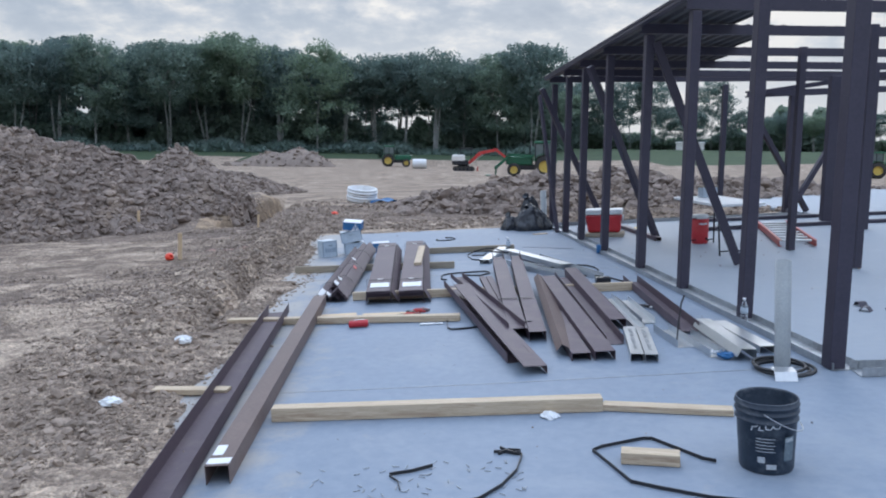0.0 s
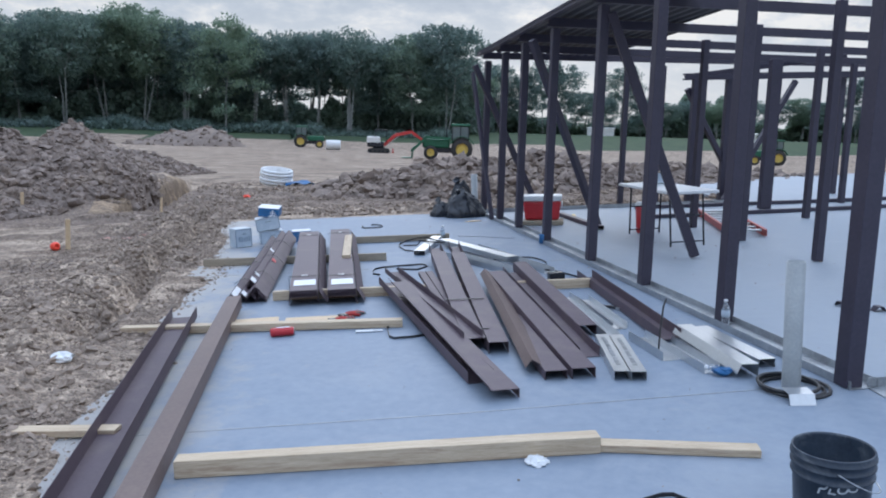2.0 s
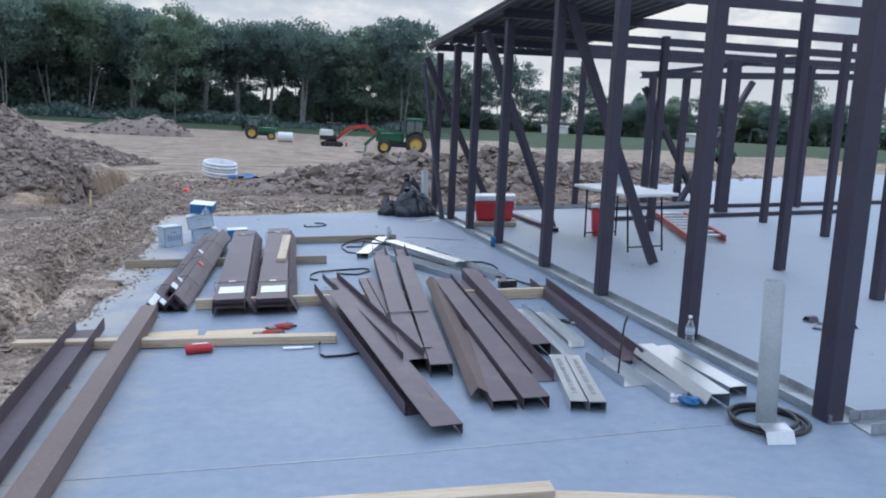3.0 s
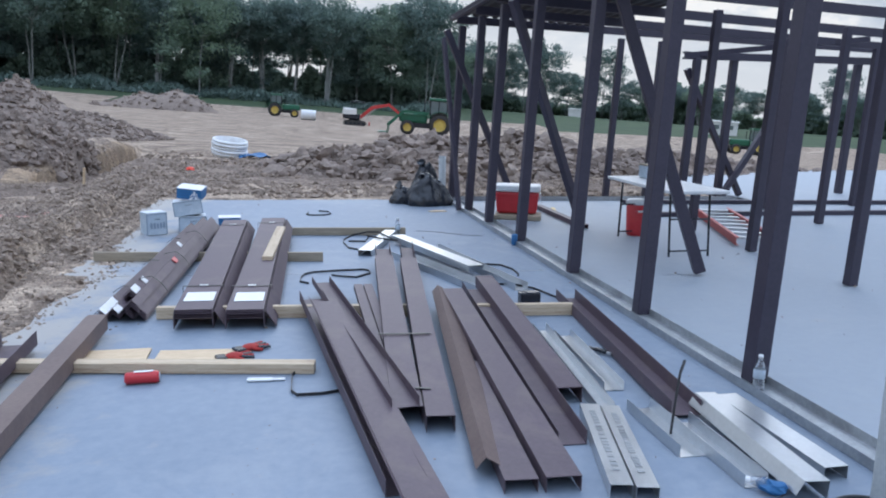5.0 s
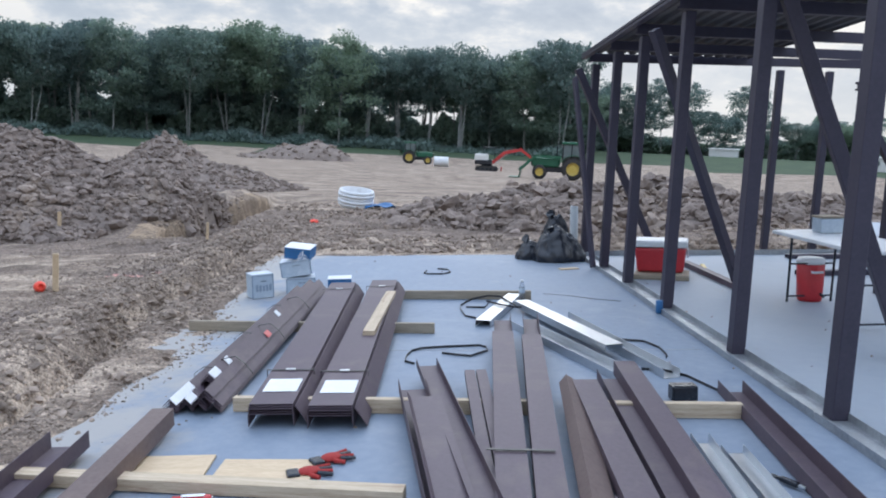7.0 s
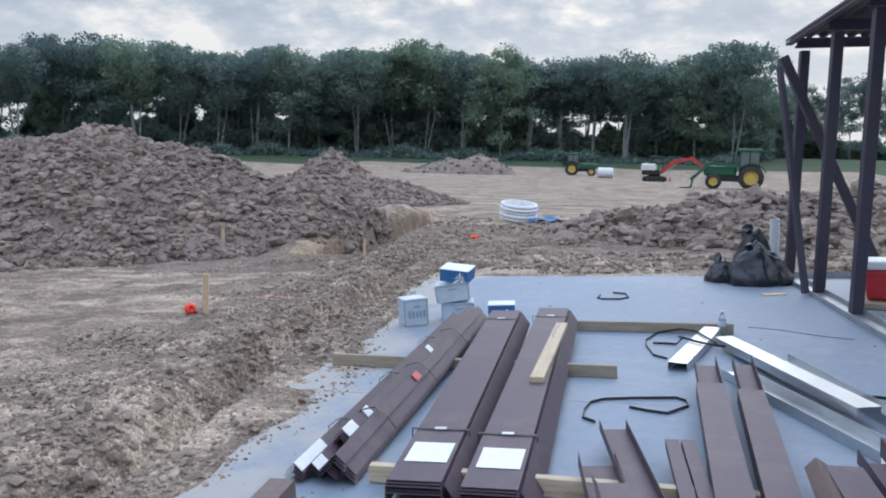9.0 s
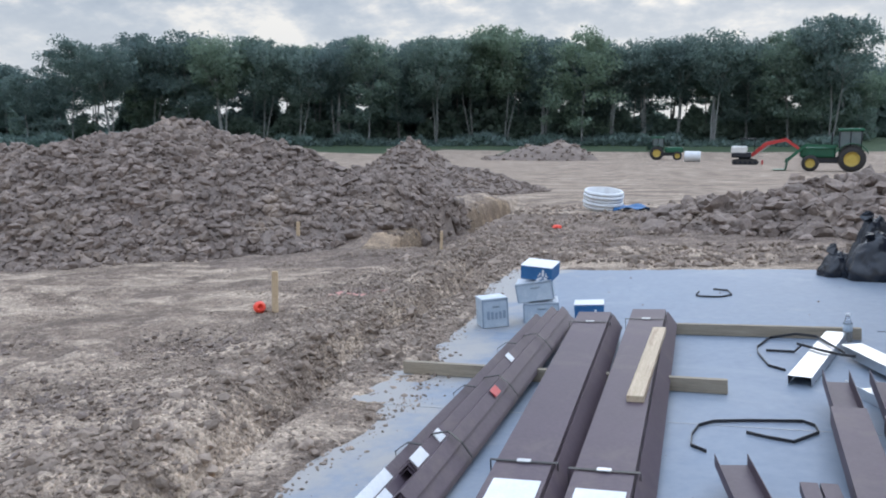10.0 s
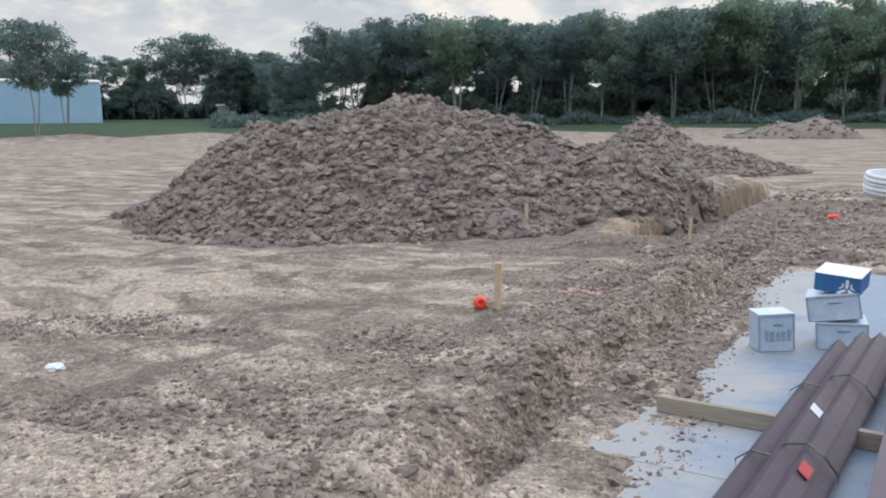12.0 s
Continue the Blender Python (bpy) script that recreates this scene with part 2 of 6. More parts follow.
PLY = surface("plywood", (0.50, 0.37, 0.23), (0.66, 0.52, 0.35), (0.6, 0.75), scale=3, fine=25, stretch=(1, 6, 1), bump=0.1)
GLOVE = surface("red_fabric", (0.25, 0.012, 0.012), (0.36, 0.03, 0.025), (0.7, 0.9), scale=12, fine=90, bump=0.4)
BUILDW = surface("pale_blue_metal_wall", (0.30, 0.47, 0.60), (0.36, 0.54, 0.67), (0.4, 0.6), scale=0.3, fine=2)
OFFW = surface("white_painted_wall", (0.6, 0.6, 0.58), (0.72, 0.72, 0.70), (0.5, 0.7), scale=0.4, fine=3)
# Opaque panes; the daylight seen through glass is put into their grey.
GLASS = surface("daylight_toned_glazing", (0.10, 0.13, 0.13), (0.16, 0.19, 0.19), (0.05, 0.15), scale=2)
CLEAR = surface("clear_bottle_plastic", (0.85, 0.9, 0.95), (0.95, 0.97, 1.0), (0.05, 0.15), scale=9, transmission=0.9, bump=0.05)
SPRAY = surface("red_marking_paint", (0.42, 0.20, 0.17), (0.48, 0.25, 0.21), (0.8, 0.9), scale=9)


# ---- mesh helpers ----
def link(name, bm, mat, parent=None, label="", smooth=False):
    me = bpy.data.meshes.new(name)
    bm.normal_update()
    bm.to_mesh(me)
    bm.free()
    for m in (mat if isinstance(mat, (list, tuple)) else [mat]):
        me.materials.append(m)
    if smooth:
        me.shade_smooth()
    ob = new(name, me)
    ob.parent = parent
    if label:
        ob["label"] = label
    return ob


def part(name, bm, mat, parent, label="", smooth=False):
    return link(name, bm, mat, parent, label, smooth)


def thing(name, m, label, category, group="", slab=True):
    e = new(name)
    e.empty_display_size = 0.1
    e.matrix_basis = (TILT @ m) if slab else m
    return tagged(e, label, category, group)


def ground_pt(x, y, z=0.0):
    """A place on the slab's plane, in the world."""
    return TILT @ Vector((x, y, z))


def box(bm, x0, x1, y0, y1, z0, z1, m=None, bevel=0.0, mat=0):
    t = Matrix.Translation(((x0 + x1) / 2, (y0 + y1) / 2, (z0 + z1) / 2)) @ Matrix.Diagonal((abs(x1 - x0), abs(y1 - y0), abs(z1 - z0), 1))
    r = bmesh.ops.create_cube(bm, size=1, matrix=(m or Matrix()) @ t)
    vs = r["verts"]
    fs = {f for v in vs for f in v.link_faces}
    for f in fs:
        f.material_index = mat
    if bevel:
        es = {e for v in vs for e in v.link_edges}
        bmesh.ops.bevel(bm, geom=list(es), offset=bevel, segments=2, affect="EDGES", profile=0.5)
    return bm


def cyl(bm, p0, p1, r0, r1=None, seg=16, caps=True, mat=0):
    p0, p1 = Vector(p0), Vector(p1)
    d = p1 - p0
    q = d.to_track_quat("Z", "Y").to_matrix().to_4x4()
    m = Matrix.Translation((p0 + p1) / 2) @ q
    r = bmesh.ops.create_cone(bm, cap_ends=caps, segments=seg, radius1=r0, radius2=r0 if r1 is None else r1, depth=d.length, matrix=m)
    for v in r["verts"]:
        for f in v.link_faces:
            f.material_index = mat
    return bm


def lathe(bm, prof, seg=32, m=None, mat=0):
    rings = []
    for r, z in prof:
        rings.append([bm.verts.new((m or Matrix()) @ Vector((r * math.cos(2 * math.pi * i / seg), r * math.sin(2 * math.pi * i / seg), z))) for i in range(seg)])
    for a, b in zip(rings, rings[1:]):
        for i in range(seg):
            f = bm.faces.new((a[i], a[(i + 1) % seg], b[(i + 1) % seg], b[i]))
            f.material_index, f.smooth = mat, True
    return bm


def extrude(bm, prof, length, x0=0.0, m=None, mat=0, steps=1, sway=0.0):
    """A profile of (y, z) places drawn along x."""
    rings = []
    for k in range(steps + 1):
        x = x0 + length * k / steps
        s = sway * math.sin(math.pi * k / steps)
        rings.append([bm.verts.new((m or Matrix()) @ Vector((x, y + s, z))) for y, z in prof])
    n = len(prof)
    for a, b in zip(rings, rings[1:]):
        for i in range(n):
            f = bm.faces.new((a[i], b[i], b[(i + 1) % n], a[(i + 1) % n]))
            f.material_index = mat
    for r, flip in ((rings[0], False), (rings[-1], True)):
        f = bm.faces.new(r[::-1] if flip else r)
        f.material_index = mat
    return bm


def ribbon(bm, pts, width, thick, m=None, mat=0):
    """A flat band bent along places; its wide side stands upright."""
    pts = [Vector(p) for p in pts]
    rings = []
    for i, p in enumerate(pts):
        d = (pts[min(i + 1, len(pts) - 1)] - pts[max(i - 1, 0)]).normalized()
        side = d.cross(Vector((0, 0, 1))).normalized() * thick / 2
        up = Vector((0, 0, width))
        rings.append([bm.verts.new((m or Matrix()) @ q) for q in (p - side, p + side, p + side + up, p - side + up)])
    for a, b in zip(rings, rings[1:]):
        for i in range(4):
            bm.faces.new((a[i], b[i], b[(i + 1) % 4], a[(i + 1) % 4])).material_index = mat
    bm.faces.new(rings[0]).material_index = mat
    bm.faces.new(rings[-1][::-1]).material_index = mat
    return bm


def u_down(w, h, t=0.003, z=0.0, lip=0.0):
    a = w / 2
    return [(-a, z), (-a, z + h), (a, z + h), (a, z), (a - t, z), (a - t, z + h - t), (t - a, z + h - t), (t - a, z)]


def u_up(w, h, t=0.003, z=0.0):
    return [(y, 2 * z + h - q) for y, q in u_down(w, h, t, z)][::-1]


def vee(leg, t=0.003, z=0.0):
    c = leg * 0.7071
    return [(-c, z), (0, z + c), (c, z), (c - t * 1.41, z), (0, z + c - t * 1.41), (t * 1.41 - c, z)]


def run(p0, p1, roll=0.0):
    """A pose whose x runs from p0 to p1, on the slab's plane."""
    p0, p1 = Vector(p0), Vector(p1)
    d = p1 - p0
    yaw = math.atan2(d.y, d.x)
    dip = -math.atan2(d.z, math.hypot(d.x, d.y))
    return Matrix.Translation(p0) @ Matrix.Rotation(yaw, 4, "Z") @ Matrix.Rotation(dip, 4, "Y") @ Matrix.Rotation(radians(roll), 4, "X"), d.length


def member(name, prof, p0, p1, mat, label, category, group="", roll=0.0, pname="profile", slab=True):
    m, n = run(p0, p1, roll)
    t = thing(name, m, label, category, group, slab)
    bm = extrude(bmesh.new(), prof, n)
    part(pname, bm, mat, t)
    return t


# ---- noise on arrays ----
def hash2(ix, iy, seed):
    h = (ix.astype(np.int64) * 374761393 + iy.astype(np.int64) * 668265263 + seed * 1442695041) & 0x7FFFFFFF
    h = ((h ^ (h >> 13)) * 1274126177) & 0x7FFFFFFF
    return ((h ^ (h >> 16)) & 0xFFFF) / 65535.0


def vnoise(x, y, seed=0):
    ix, iy = np.floor(x), np.floor(y)
    fx, fy = x - ix, y - iy
    fx, fy = fx * fx * (3 - 2 * fx), fy * fy * (3 - 2 * fy)
    a, b = hash2(ix, iy, seed), hash2(ix + 1, iy, seed)
    c, d = hash2(ix, iy + 1, seed), hash2(ix + 1, iy + 1, seed)
    return (a + (b - a) * fx) * (1 - fy) + (c + (d - c) * fx) * fy


def fbm(x, y, octaves=5, seed=0, gain=0.5):
    s, a, tot = 0.0, 1.0, 0.0
    for k in range(octaves):
        s = s + a * (vnoise(x * 2 ** k, y * 2 ** k, seed + k * 7) - 0.5)
        tot += a
        a *= gain
    return s / tot * 2


def cells(x, y, seed=0):
    """Cell noise: lumps with creases between them, 0 to 1."""
    best = np.full(np.shape(x), 9.0)
    ix, iy = np.floor(x), np.floor(y)
    for dx in (-1, 0, 1):
        for dy in (-1, 0, 1):
            cx, cy = ix + dx, iy + dy
            qx, qy = cx + hash2(cx, cy, seed), cy + hash2(cx, cy, seed + 5)
            best = np.minimum(best, (x - qx) ** 2 + (y - qy) ** 2)
    return 1 - np.clip(np.sqrt(best), 0, 1)


def smooth(a, b, x):
    t = np.clip((x - a) / (b - a), 0, 1)
    return t * t * (3 - 2 * t)


def gauss(x, y, cx, cy, rx, ry):
    return np.exp(-(((x - cx) / rx) ** 2 + ((y - cy) / ry) ** 2))


SLOPE = math.tan(radians(3.4))


def slab_left(y):
    return -1.52 + 0.22 * np.exp(-((y - 10.2) / 1.6) ** 2) + 0.06 * np.sin(y * 2.1) + 0.10 * fbm(y * 1.7, y * 0 + 3, 4, 91)


def slab_far(x):
    return np.where(x < 8.0, 15.0 - 0.085 * (x + 1.5), 19.5)


HOLLOWS = [(-3.6, 11.1, 0.38, 0.3, 0.09), (-3.75, 9.6, 0.5, 0.28, 0.05), (-2.95, 9.2, 0.45, 0.35, 0.05), (-4.4, 9.0, 0.55, 0.25, 0.05), (-5.8, 10.7, 0.8, 0.22, 0.05), (-7.2, 10.4, 0.6, 0.3, 0.05), (-3.0, 13.6, 0.3, 0.4, 0.05)]


def height(x, y):
    """The ground's height. It meets the slab's worn edge, is rutted near it and falls away to a flat field."""
    x, y = np.asarray(x, float), np.asarray(y, float)
    d = np.hypot(x, y - 3)
    base = np.where(x < 0, np.maximum(-0.07 + 0.052 * (x + 1.5), -0.55), SLOPE * x - 0.08)
    base = np.where(x > 0, SLOPE * np.minimum(x, 9) - 0.02, base)
    far = -0.62 - 0.006 * np.clip(d - 60, 0, 35)
    far = far + 0.06 * np.clip(d - 100, 0, 45)
    z = base + (far - base) * smooth(16, 45, d)
    rough = np.clip(smooth(-45, -10, -np.abs(d - 8) * 1.0), 0.12, 1)
    left = np.clip((slab_left(y) - x), -1, 50)
    near = np.exp(-np.clip(d - 6, 0, 99) / 16)
    z = z + (0.055 * fbm(x * 0.9, y * 0.9, 4, 3) + 0.03 * fbm(x * 3.5, y * 3.5, 4, 11)) * (0.25 + near)
    # a rut and low bank beside the slab
    rut = np.exp(-((x + 2.02 + 0.06 * np.sin(y * 1.3) + 0.1 * fbm(y, y * 0, 3, 5)) / 0.12) ** 2) * smooth(6.6, 8.4, y) * (1 - smooth(14, 16, y))
    z = z - 0.24 * rut
    bank = np.exp(-((x + 2.32 + 0.1 * np.sin(y * 0.9)) / 0.28) ** 2) * smooth(4, 7, y) * (1 - smooth(16, 18, y))
    z = z + 0.12 * bank
    band = np.exp(-((x + 2.3) / 0.9) ** 2) * (1 - smooth(17, 20, y))
    z = z + band * 0.05 * (cells(x * 6, y * 6, 4) + 0.6 * cells(x * 13, y * 13, 8) - 0.6)
    # wheel tracks
    tr = np.sin((y - 0.62 * x) * 5.2 + 1.5 * fbm(x * 0.5, y * 0.5, 3, 40))
    z = z + 0.042 * tr * smooth(-2.6, -4.0, x) * (1 - smooth(13, 15, y)) * smooth(-14, -8, x) * (0.5 + fbm(x * 0.4, y * 0.4, 2, 60))
    z = z + 0.02 * (cells(x * 4.2, y * 4.2, 21) - 0.4) * (0.3 + np.clip(fbm(x * 0.6, y * 0.6, 3, 77) * 2, 0, 1)) * near * 1.6
    # hollows of churned soil
    for hx, hy, rx, ry, dz in HOLLOWS:
        q = gauss(x, y, hx, hy, rx, ry)
        z = z - q * (dz + 0.07 * (cells(x * 12, y * 12, 33) - 0.4))
    # the open trench
    cx = -3.5 - 0.02 * (y - 17)
    tw = np.clip(1 - np.abs(x - cx + 0.06 * fbm(y * 2, y * 0 + 9, 3, 2)) / 0.5, 0, 1)
    z = z - 0.75 * smooth(0.0, 0.45, tw) * smooth(17.2, 17.6, y) * (1 - smooth(27, 30, y))
    z = z + 0.30 * np.exp(-((x - cx + 1.1) / 0.6) ** 2) * smooth(17, 18, y) * (1 - smooth(27, 31, y)) * (1 + 0.6 * fbm(x * 2, y * 2, 4, 31))
    z = z + 0.05 * (cells(x * 3.2, y * 3.2, 61) + 0.7 * cells(x * 7, y * 7, 62) - 0.7) * smooth(14.6, 15.6, y) * (1 - smooth(24, 30, y)) * smooth(-5, -3.5, x) * (1 - smooth(8, 10, x))
    # under the slab
    inside = smooth(0.0, 0.30, x - slab_left(y)) * (1 - smooth(-0.25, 0.0, y - slab_far(x))) * smooth(-8, -7.8, y)
    edge = 1 - smooth(0.0, 0.5, np.abs(x - slab_left(y)))
    z = np.where(x < 0, z * (1 - edge) + edge * np.minimum(z, SLOPE * x + 0.015 + 0.02 * fbm(x * 8, y * 8, 3, 15)), z)
    z = z * (1 - inside) + inside * (SLOPE * x - 0.17)
    return z


def sheet(name, xs, ys, f, mat, mask=None):
    gx, gy = np.meshgrid(xs, ys)
    gz = f(gx, gy)
    n, m = gx.shape
    co = np.stack([gx, gy, gz], -1).reshape(-1, 3)
    i = np.arange(n * m).reshape(n, m)
    q = np.stack([i[:-1, :-1], i[:-1, 1:], i[1:, 1:], i[1:, :-1]], -1).reshape(-1, 4)
    if mask is not None:
        k = mask(co[q].mean(1))
        q = q[k]
    me = bpy.data.meshes.new(name)
    me.from_pydata(co.tolist(), [], q.tolist())
    me.materials.append(mat)
    me.shade_smooth()
    return new(name, me)


def spread(a, b, step, reach, grow=1.12):
    """Places at an even step from a to b, and ever wider ones out to reach on both sides."""
    mid = list(np.arange(a, b, step))
    lo, hi, s = [a], [mid[-1]], step
    while lo[-1] > -reach or hi[-1] < reach:
        s *= grow
        lo.append(lo[-1] - s)
        hi.append(hi[-1] + s)
    return np.array(lo[:0:-1] + mid + hi[1:])


def ico(level):
    bm = bmesh.new()
    bmesh.ops.create_icosphere(bm, subdivisions=level, radius=1)
    v, f = np.array([v.co[:] for v in bm.verts]), np.array([[v.index for v in f.verts] for f in bm.faces])
    bm.free()
    return v, f


ICO1, ICO2 = ico(1), ico(2)


def clods(name, places, sizes, mat, rng, label, category, flat=0.75):
    """Loose lumps as one mesh: places is an n x 3 array."""
    vs, fs, base = [], [], 0
    for big, (iv, jf), jit in ((False, ICO1, 0.38), (True, ICO2, 0.2)):
        k = np.flatnonzero((sizes > 0.04) == big)
        if not len(k):
            continue
        n, sz, pl = len(k), sizes[k], places[k]
        lump = 1 + 0.3 * np.sin(iv[None] @ rng.normal(size=(n, 3, 1)) * 2.6 + rng.uniform(0, 6, (n, 1, 1)))
        v = iv[None] * (1 + rng.uniform(-jit, jit, (n, len(iv), 1))) * lump
        v = v * rng.uniform(0.6, 1.3, (n, 1, 3)) * np.array([1, 1, flat])
        a = rng.uniform(0, 2 * np.pi, n)
        c, s = np.cos(a)[:, None], np.sin(a)[:, None]
        tx = rng.uniform(-0.6, 0.6, n)[:, None]
        x, y, z = v[..., 0], v[..., 1], v[..., 2]
        y, z = y * np.cos(tx) - z * np.sin(tx), y * np.sin(tx) + z * np.cos(tx)
        v = np.stack([x * c - y * s, x * s + y * c, z], -1) * sz[:, None, None] + pl[:, None]
        vs.append(v.reshape(-1, 3))
        fs.append((jf[None] + (np.arange(n) * len(iv))[:, None, None]).reshape(-1, 3) + base)
        base += n * len(iv)
    me = bpy.data.meshes.new(name)
    me.from_pydata(np.concatenate(vs).tolist(), [], np.concatenate(fs).tolist())
    me.materials.append(mat)
    return tagged(new(name, me), label, category, "", "stuff")


RNG = np.random.default_rng(4)

# ---- ground ----
ground = sheet("ground", spread(-8.5, -1.1, 0.045, 700), spread(4.0, 19.0, 0.05, 900), height, SOIL)
tagged(ground, "bare graded brown soil with ruts and loose clods", "ground", "", "structure")
ground.data.materials.append(GRASS)
cen = np.empty(len(ground.data.polygons) * 3)
ground.data.polygons.foreach_get("center", cen)
cen = cen.reshape(-1, 3)
dd = np.hypot(cen[:, 0], cen[:, 1] - 3)
idx = (dd - 6 * (cen[:, 0] > 10) + 6 * fbm(cen[:, 0] / 15, cen[:, 1] / 15, 3, 8) > 108).astype(np.int32)
idx[(cen[:, 0] > -4.4) & (cen[:, 0] < -3.55) & (cen[:, 1] > 17.0) & (cen[:, 1] < 28)] = 2
dug = gauss(cen[:, 0], cen[:, 1], 3.5, 19.5, 9.0, 3.6) + gauss(cen[:, 0], cen[:, 1], -4.2, 17.0, 2.2, 2.4) + 0.45 * fbm(cen[:, 0] * 0.7, cen[:, 1] * 0.9, 4, 18)
idx[(dug > 0.42) & (cen[:, 1] > slab_far(cen[:, 0]) + 0.3 * fbm(cen[:, 0] * 2, cen[:, 1], 3, 5)) & (idx == 0)] = 3
ground.data.materials.append(CLAY)
ground.data.materials.append(DUG)
ground.data.polygons.foreach_set("material_index", idx)


# ---- slab ----
def slab_mesh():
    bm = bmesh.new()
    ys = np.arange(-7, 15.01, 0.25)
    left = [(-1.62, float(y)) for y in ys]
    out = left[:-1] + [(-1.62, 15.02), (7.9, 14.2), (7.9, 19.3), (26, 19.3), (26, -7)]
    vs = [bm.verts.new((x, y, 0)) for x, y in out]
    lo = [bm.verts.new((x, y, -0.14)) for x, y in out]
    bm.faces.new(vs[::-1])
    bm.faces.new(lo)
    for i in range(len(vs)):
        j = (i + 1) % len(vs)
        bm.faces.new((vs[i], vs[j], lo[j], lo[i]))
    bmesh.ops.recalc_face_normals(bm, faces=bm.faces)
    return bm


slab = link("pavement", slab_mesh(), CONCRETE)
slab.matrix_basis = TILT
tagged(slab, "smooth grey concrete slab with dust and a sawn joint", "concrete slab", "", "structure")


# ---- dirt mounds ----
def mound(name, cx, cy, rx, ry, bumps, label, step=0.07, seed=1, floor_drop=0.25, n_clods=2500, size=(0.03, 0.13), peaked=1.45):
    """A heap of dug clay: an outline, and bumps of (x, y, width, depth, height) that make its ridge."""
    def f(x, y):
        h = 0
        for bx, by, wx, wy, hh in bumps:
            r = np.sqrt(((x - bx) / wx) ** 2 + ((y - by) / wy) ** 2)
            h = np.maximum(h, hh * np.clip(1 - r ** peaked, 0, 1))
        e = np.clip(h, 0, 0.5) * 2
        h = h + e * (0.16 * fbm(x * 1.1, y * 1.1, 4, seed) + 0.12 * (cells(x * 1.9, y * 1.9, seed + 2) - 0.4) + 0.06 * (cells(x * 5.5, y * 5.5, seed + 3) - 0.4) + 0.04 * (cells(x * 11, y * 11, seed + 4) - 0.4))
        r = np.sqrt(((x - cx) / rx) ** 2 + ((y - cy) / ry) ** 2)
        return height(x, y) + h - floor_drop * (h < 0.04)
    ob = sheet(name, np.arange(cx - rx, cx + rx, step), np.arange(cy - ry, cy + ry, step), f, CLOD, lambda c: c[:, 2] > height(c[:, 0], c[:, 1]) - 0.12)
    tagged(ob, label, "dirt mound")
    rng = np.random.default_rng(seed)
    x = rng.uniform(cx - rx, cx + rx, n_clods * 4)
    y = rng.uniform(cy - ry, cy + ry, n_clods * 4)
    top = f(x, y)
    k = np.flatnonzero(top > height(x, y) + 0.03)[:n_clods]
    s = size[0] + (size[1] - size[0]) * rng.random(len(k)) ** 3
    edge = np.flatnonzero((top <= height(x, y) + 0.03) & (f(x + 0.5, y) + f(x - 0.5, y) + f(x, y + 0.5) + f(x, y - 0.5) - 4 * height(x, y) > -0.6))[: n_clods // 10]
    top[edge] = height(x[edge], y[edge])
    k = np.concatenate([k, edge])
    s = size[0] + (size[1] - size[0]) * (0.16 * rng.random(len(k)) + 0.84 * rng.random(len(k)) ** 5.5)
    clods("clods", np.stack([x[k], y[k], top[k] + s * 0.25], -1), s, HEAPCLOD, rng, "loose grey-brown clay clods lying on a heap of soil", "clods")
    return f


mound("dirt_mound", -9.8, 19.6, 7.5, 6.0, [(-9.7, 19.6, 4.3, 4.3, 2.3), (-10.8, 19.4, 4.4, 4.2, 2.15), (-13.0, 19.2, 2.3, 2.8, 1.85), (-8.0, 19.9, 3.7, 3.9, 1.85), (-6.6, 20.4, 3.0, 3.4, 1.25), (-5.2, 20.8, 2.0, 2.6, 0.65), (-14.0, 18.4, 1.9, 1.9, 0.6)], "large heap of freshly dug grey-brown clay clods", seed=3, n_clods=25000, size=(0.016, 0.125))
mound("dirt_mound", -9.2, 35.5, 6.5, 5, [(-9.5, 35.5, 3.3, 3.6, 2.1), (-7.2, 35.5, 3.2, 3.0, 0.9), (-11.0, 35.5, 2.8, 3.0, 1.1)], "smaller pointed heap of dug grey-brown clay", step=0.12, seed=13, n_clods=2500, size=(0.04, 0.14), peaked=1.0)
mound("dirt_mound", -12.5, 96, 12, 6, [(-11, 96, 4.5, 4, 2.1), (-14, 96, 5, 4, 1.6), (-17.5, 96, 3, 3, 0.5)], "low distant heap of brown soil at the edge of the field", step=0.35, seed=17, n_clods=200, size=(0.1, 0.3))
mound("dirt_mound", 6.5, 20.0, 7.2, 3.4, [(3.4, 19.4, 2.6, 1.9, 0.70), (5.6, 19.9, 3.0, 2.4, 0.62), (9.0, 20.2, 3.4, 2.3, 0.36), (1.6, 20.2, 1.7, 1.4, 0.42), (12, 20.5, 2.8, 1.8, 0.25)], "long low windrow of dug dark clay behind the slab", seed=23, n_clods=5500, size=(0.02, 0.19))
mound("dirt_mound", 21, 27, 9, 5, [(16, 26, 4, 2.5, 0.3), (21, 27, 5, 3, 0.45), (26, 27, 4, 3, 0.35)], "low heap of brown soil beyond the building frame", step=0.12, seed=29, n_clods=900, size=(0.05, 0.18))

# loose clods over the ground
n = 95000
lx = -1.50 - RNG.gamma(1.1, 2.0, n)
ly = 3.4 + RNG.random(n) * 15
s = (0.003 + 0.022 * RNG.random(n) ** 9 + 0.006 * RNG.random(n)) * np.where(lx < -3.2, 0.72, 1.0)
k = (lx < slab_left(ly) - 0.0) & (fbm(lx * 1.1, ly * 1.1, 3, 55) > -0.15 + 0.36 * smooth(-2.8, -5.0, lx))
lx, ly, s = lx[k], ly[k], s[k]
clods("gravel", np.stack([lx, ly, height(lx, ly) + s * 0.3], -1), s, CLODS, RNG, "small clods and pebbles of dry clay on the ground", "clods", 0.5)
n = 16000
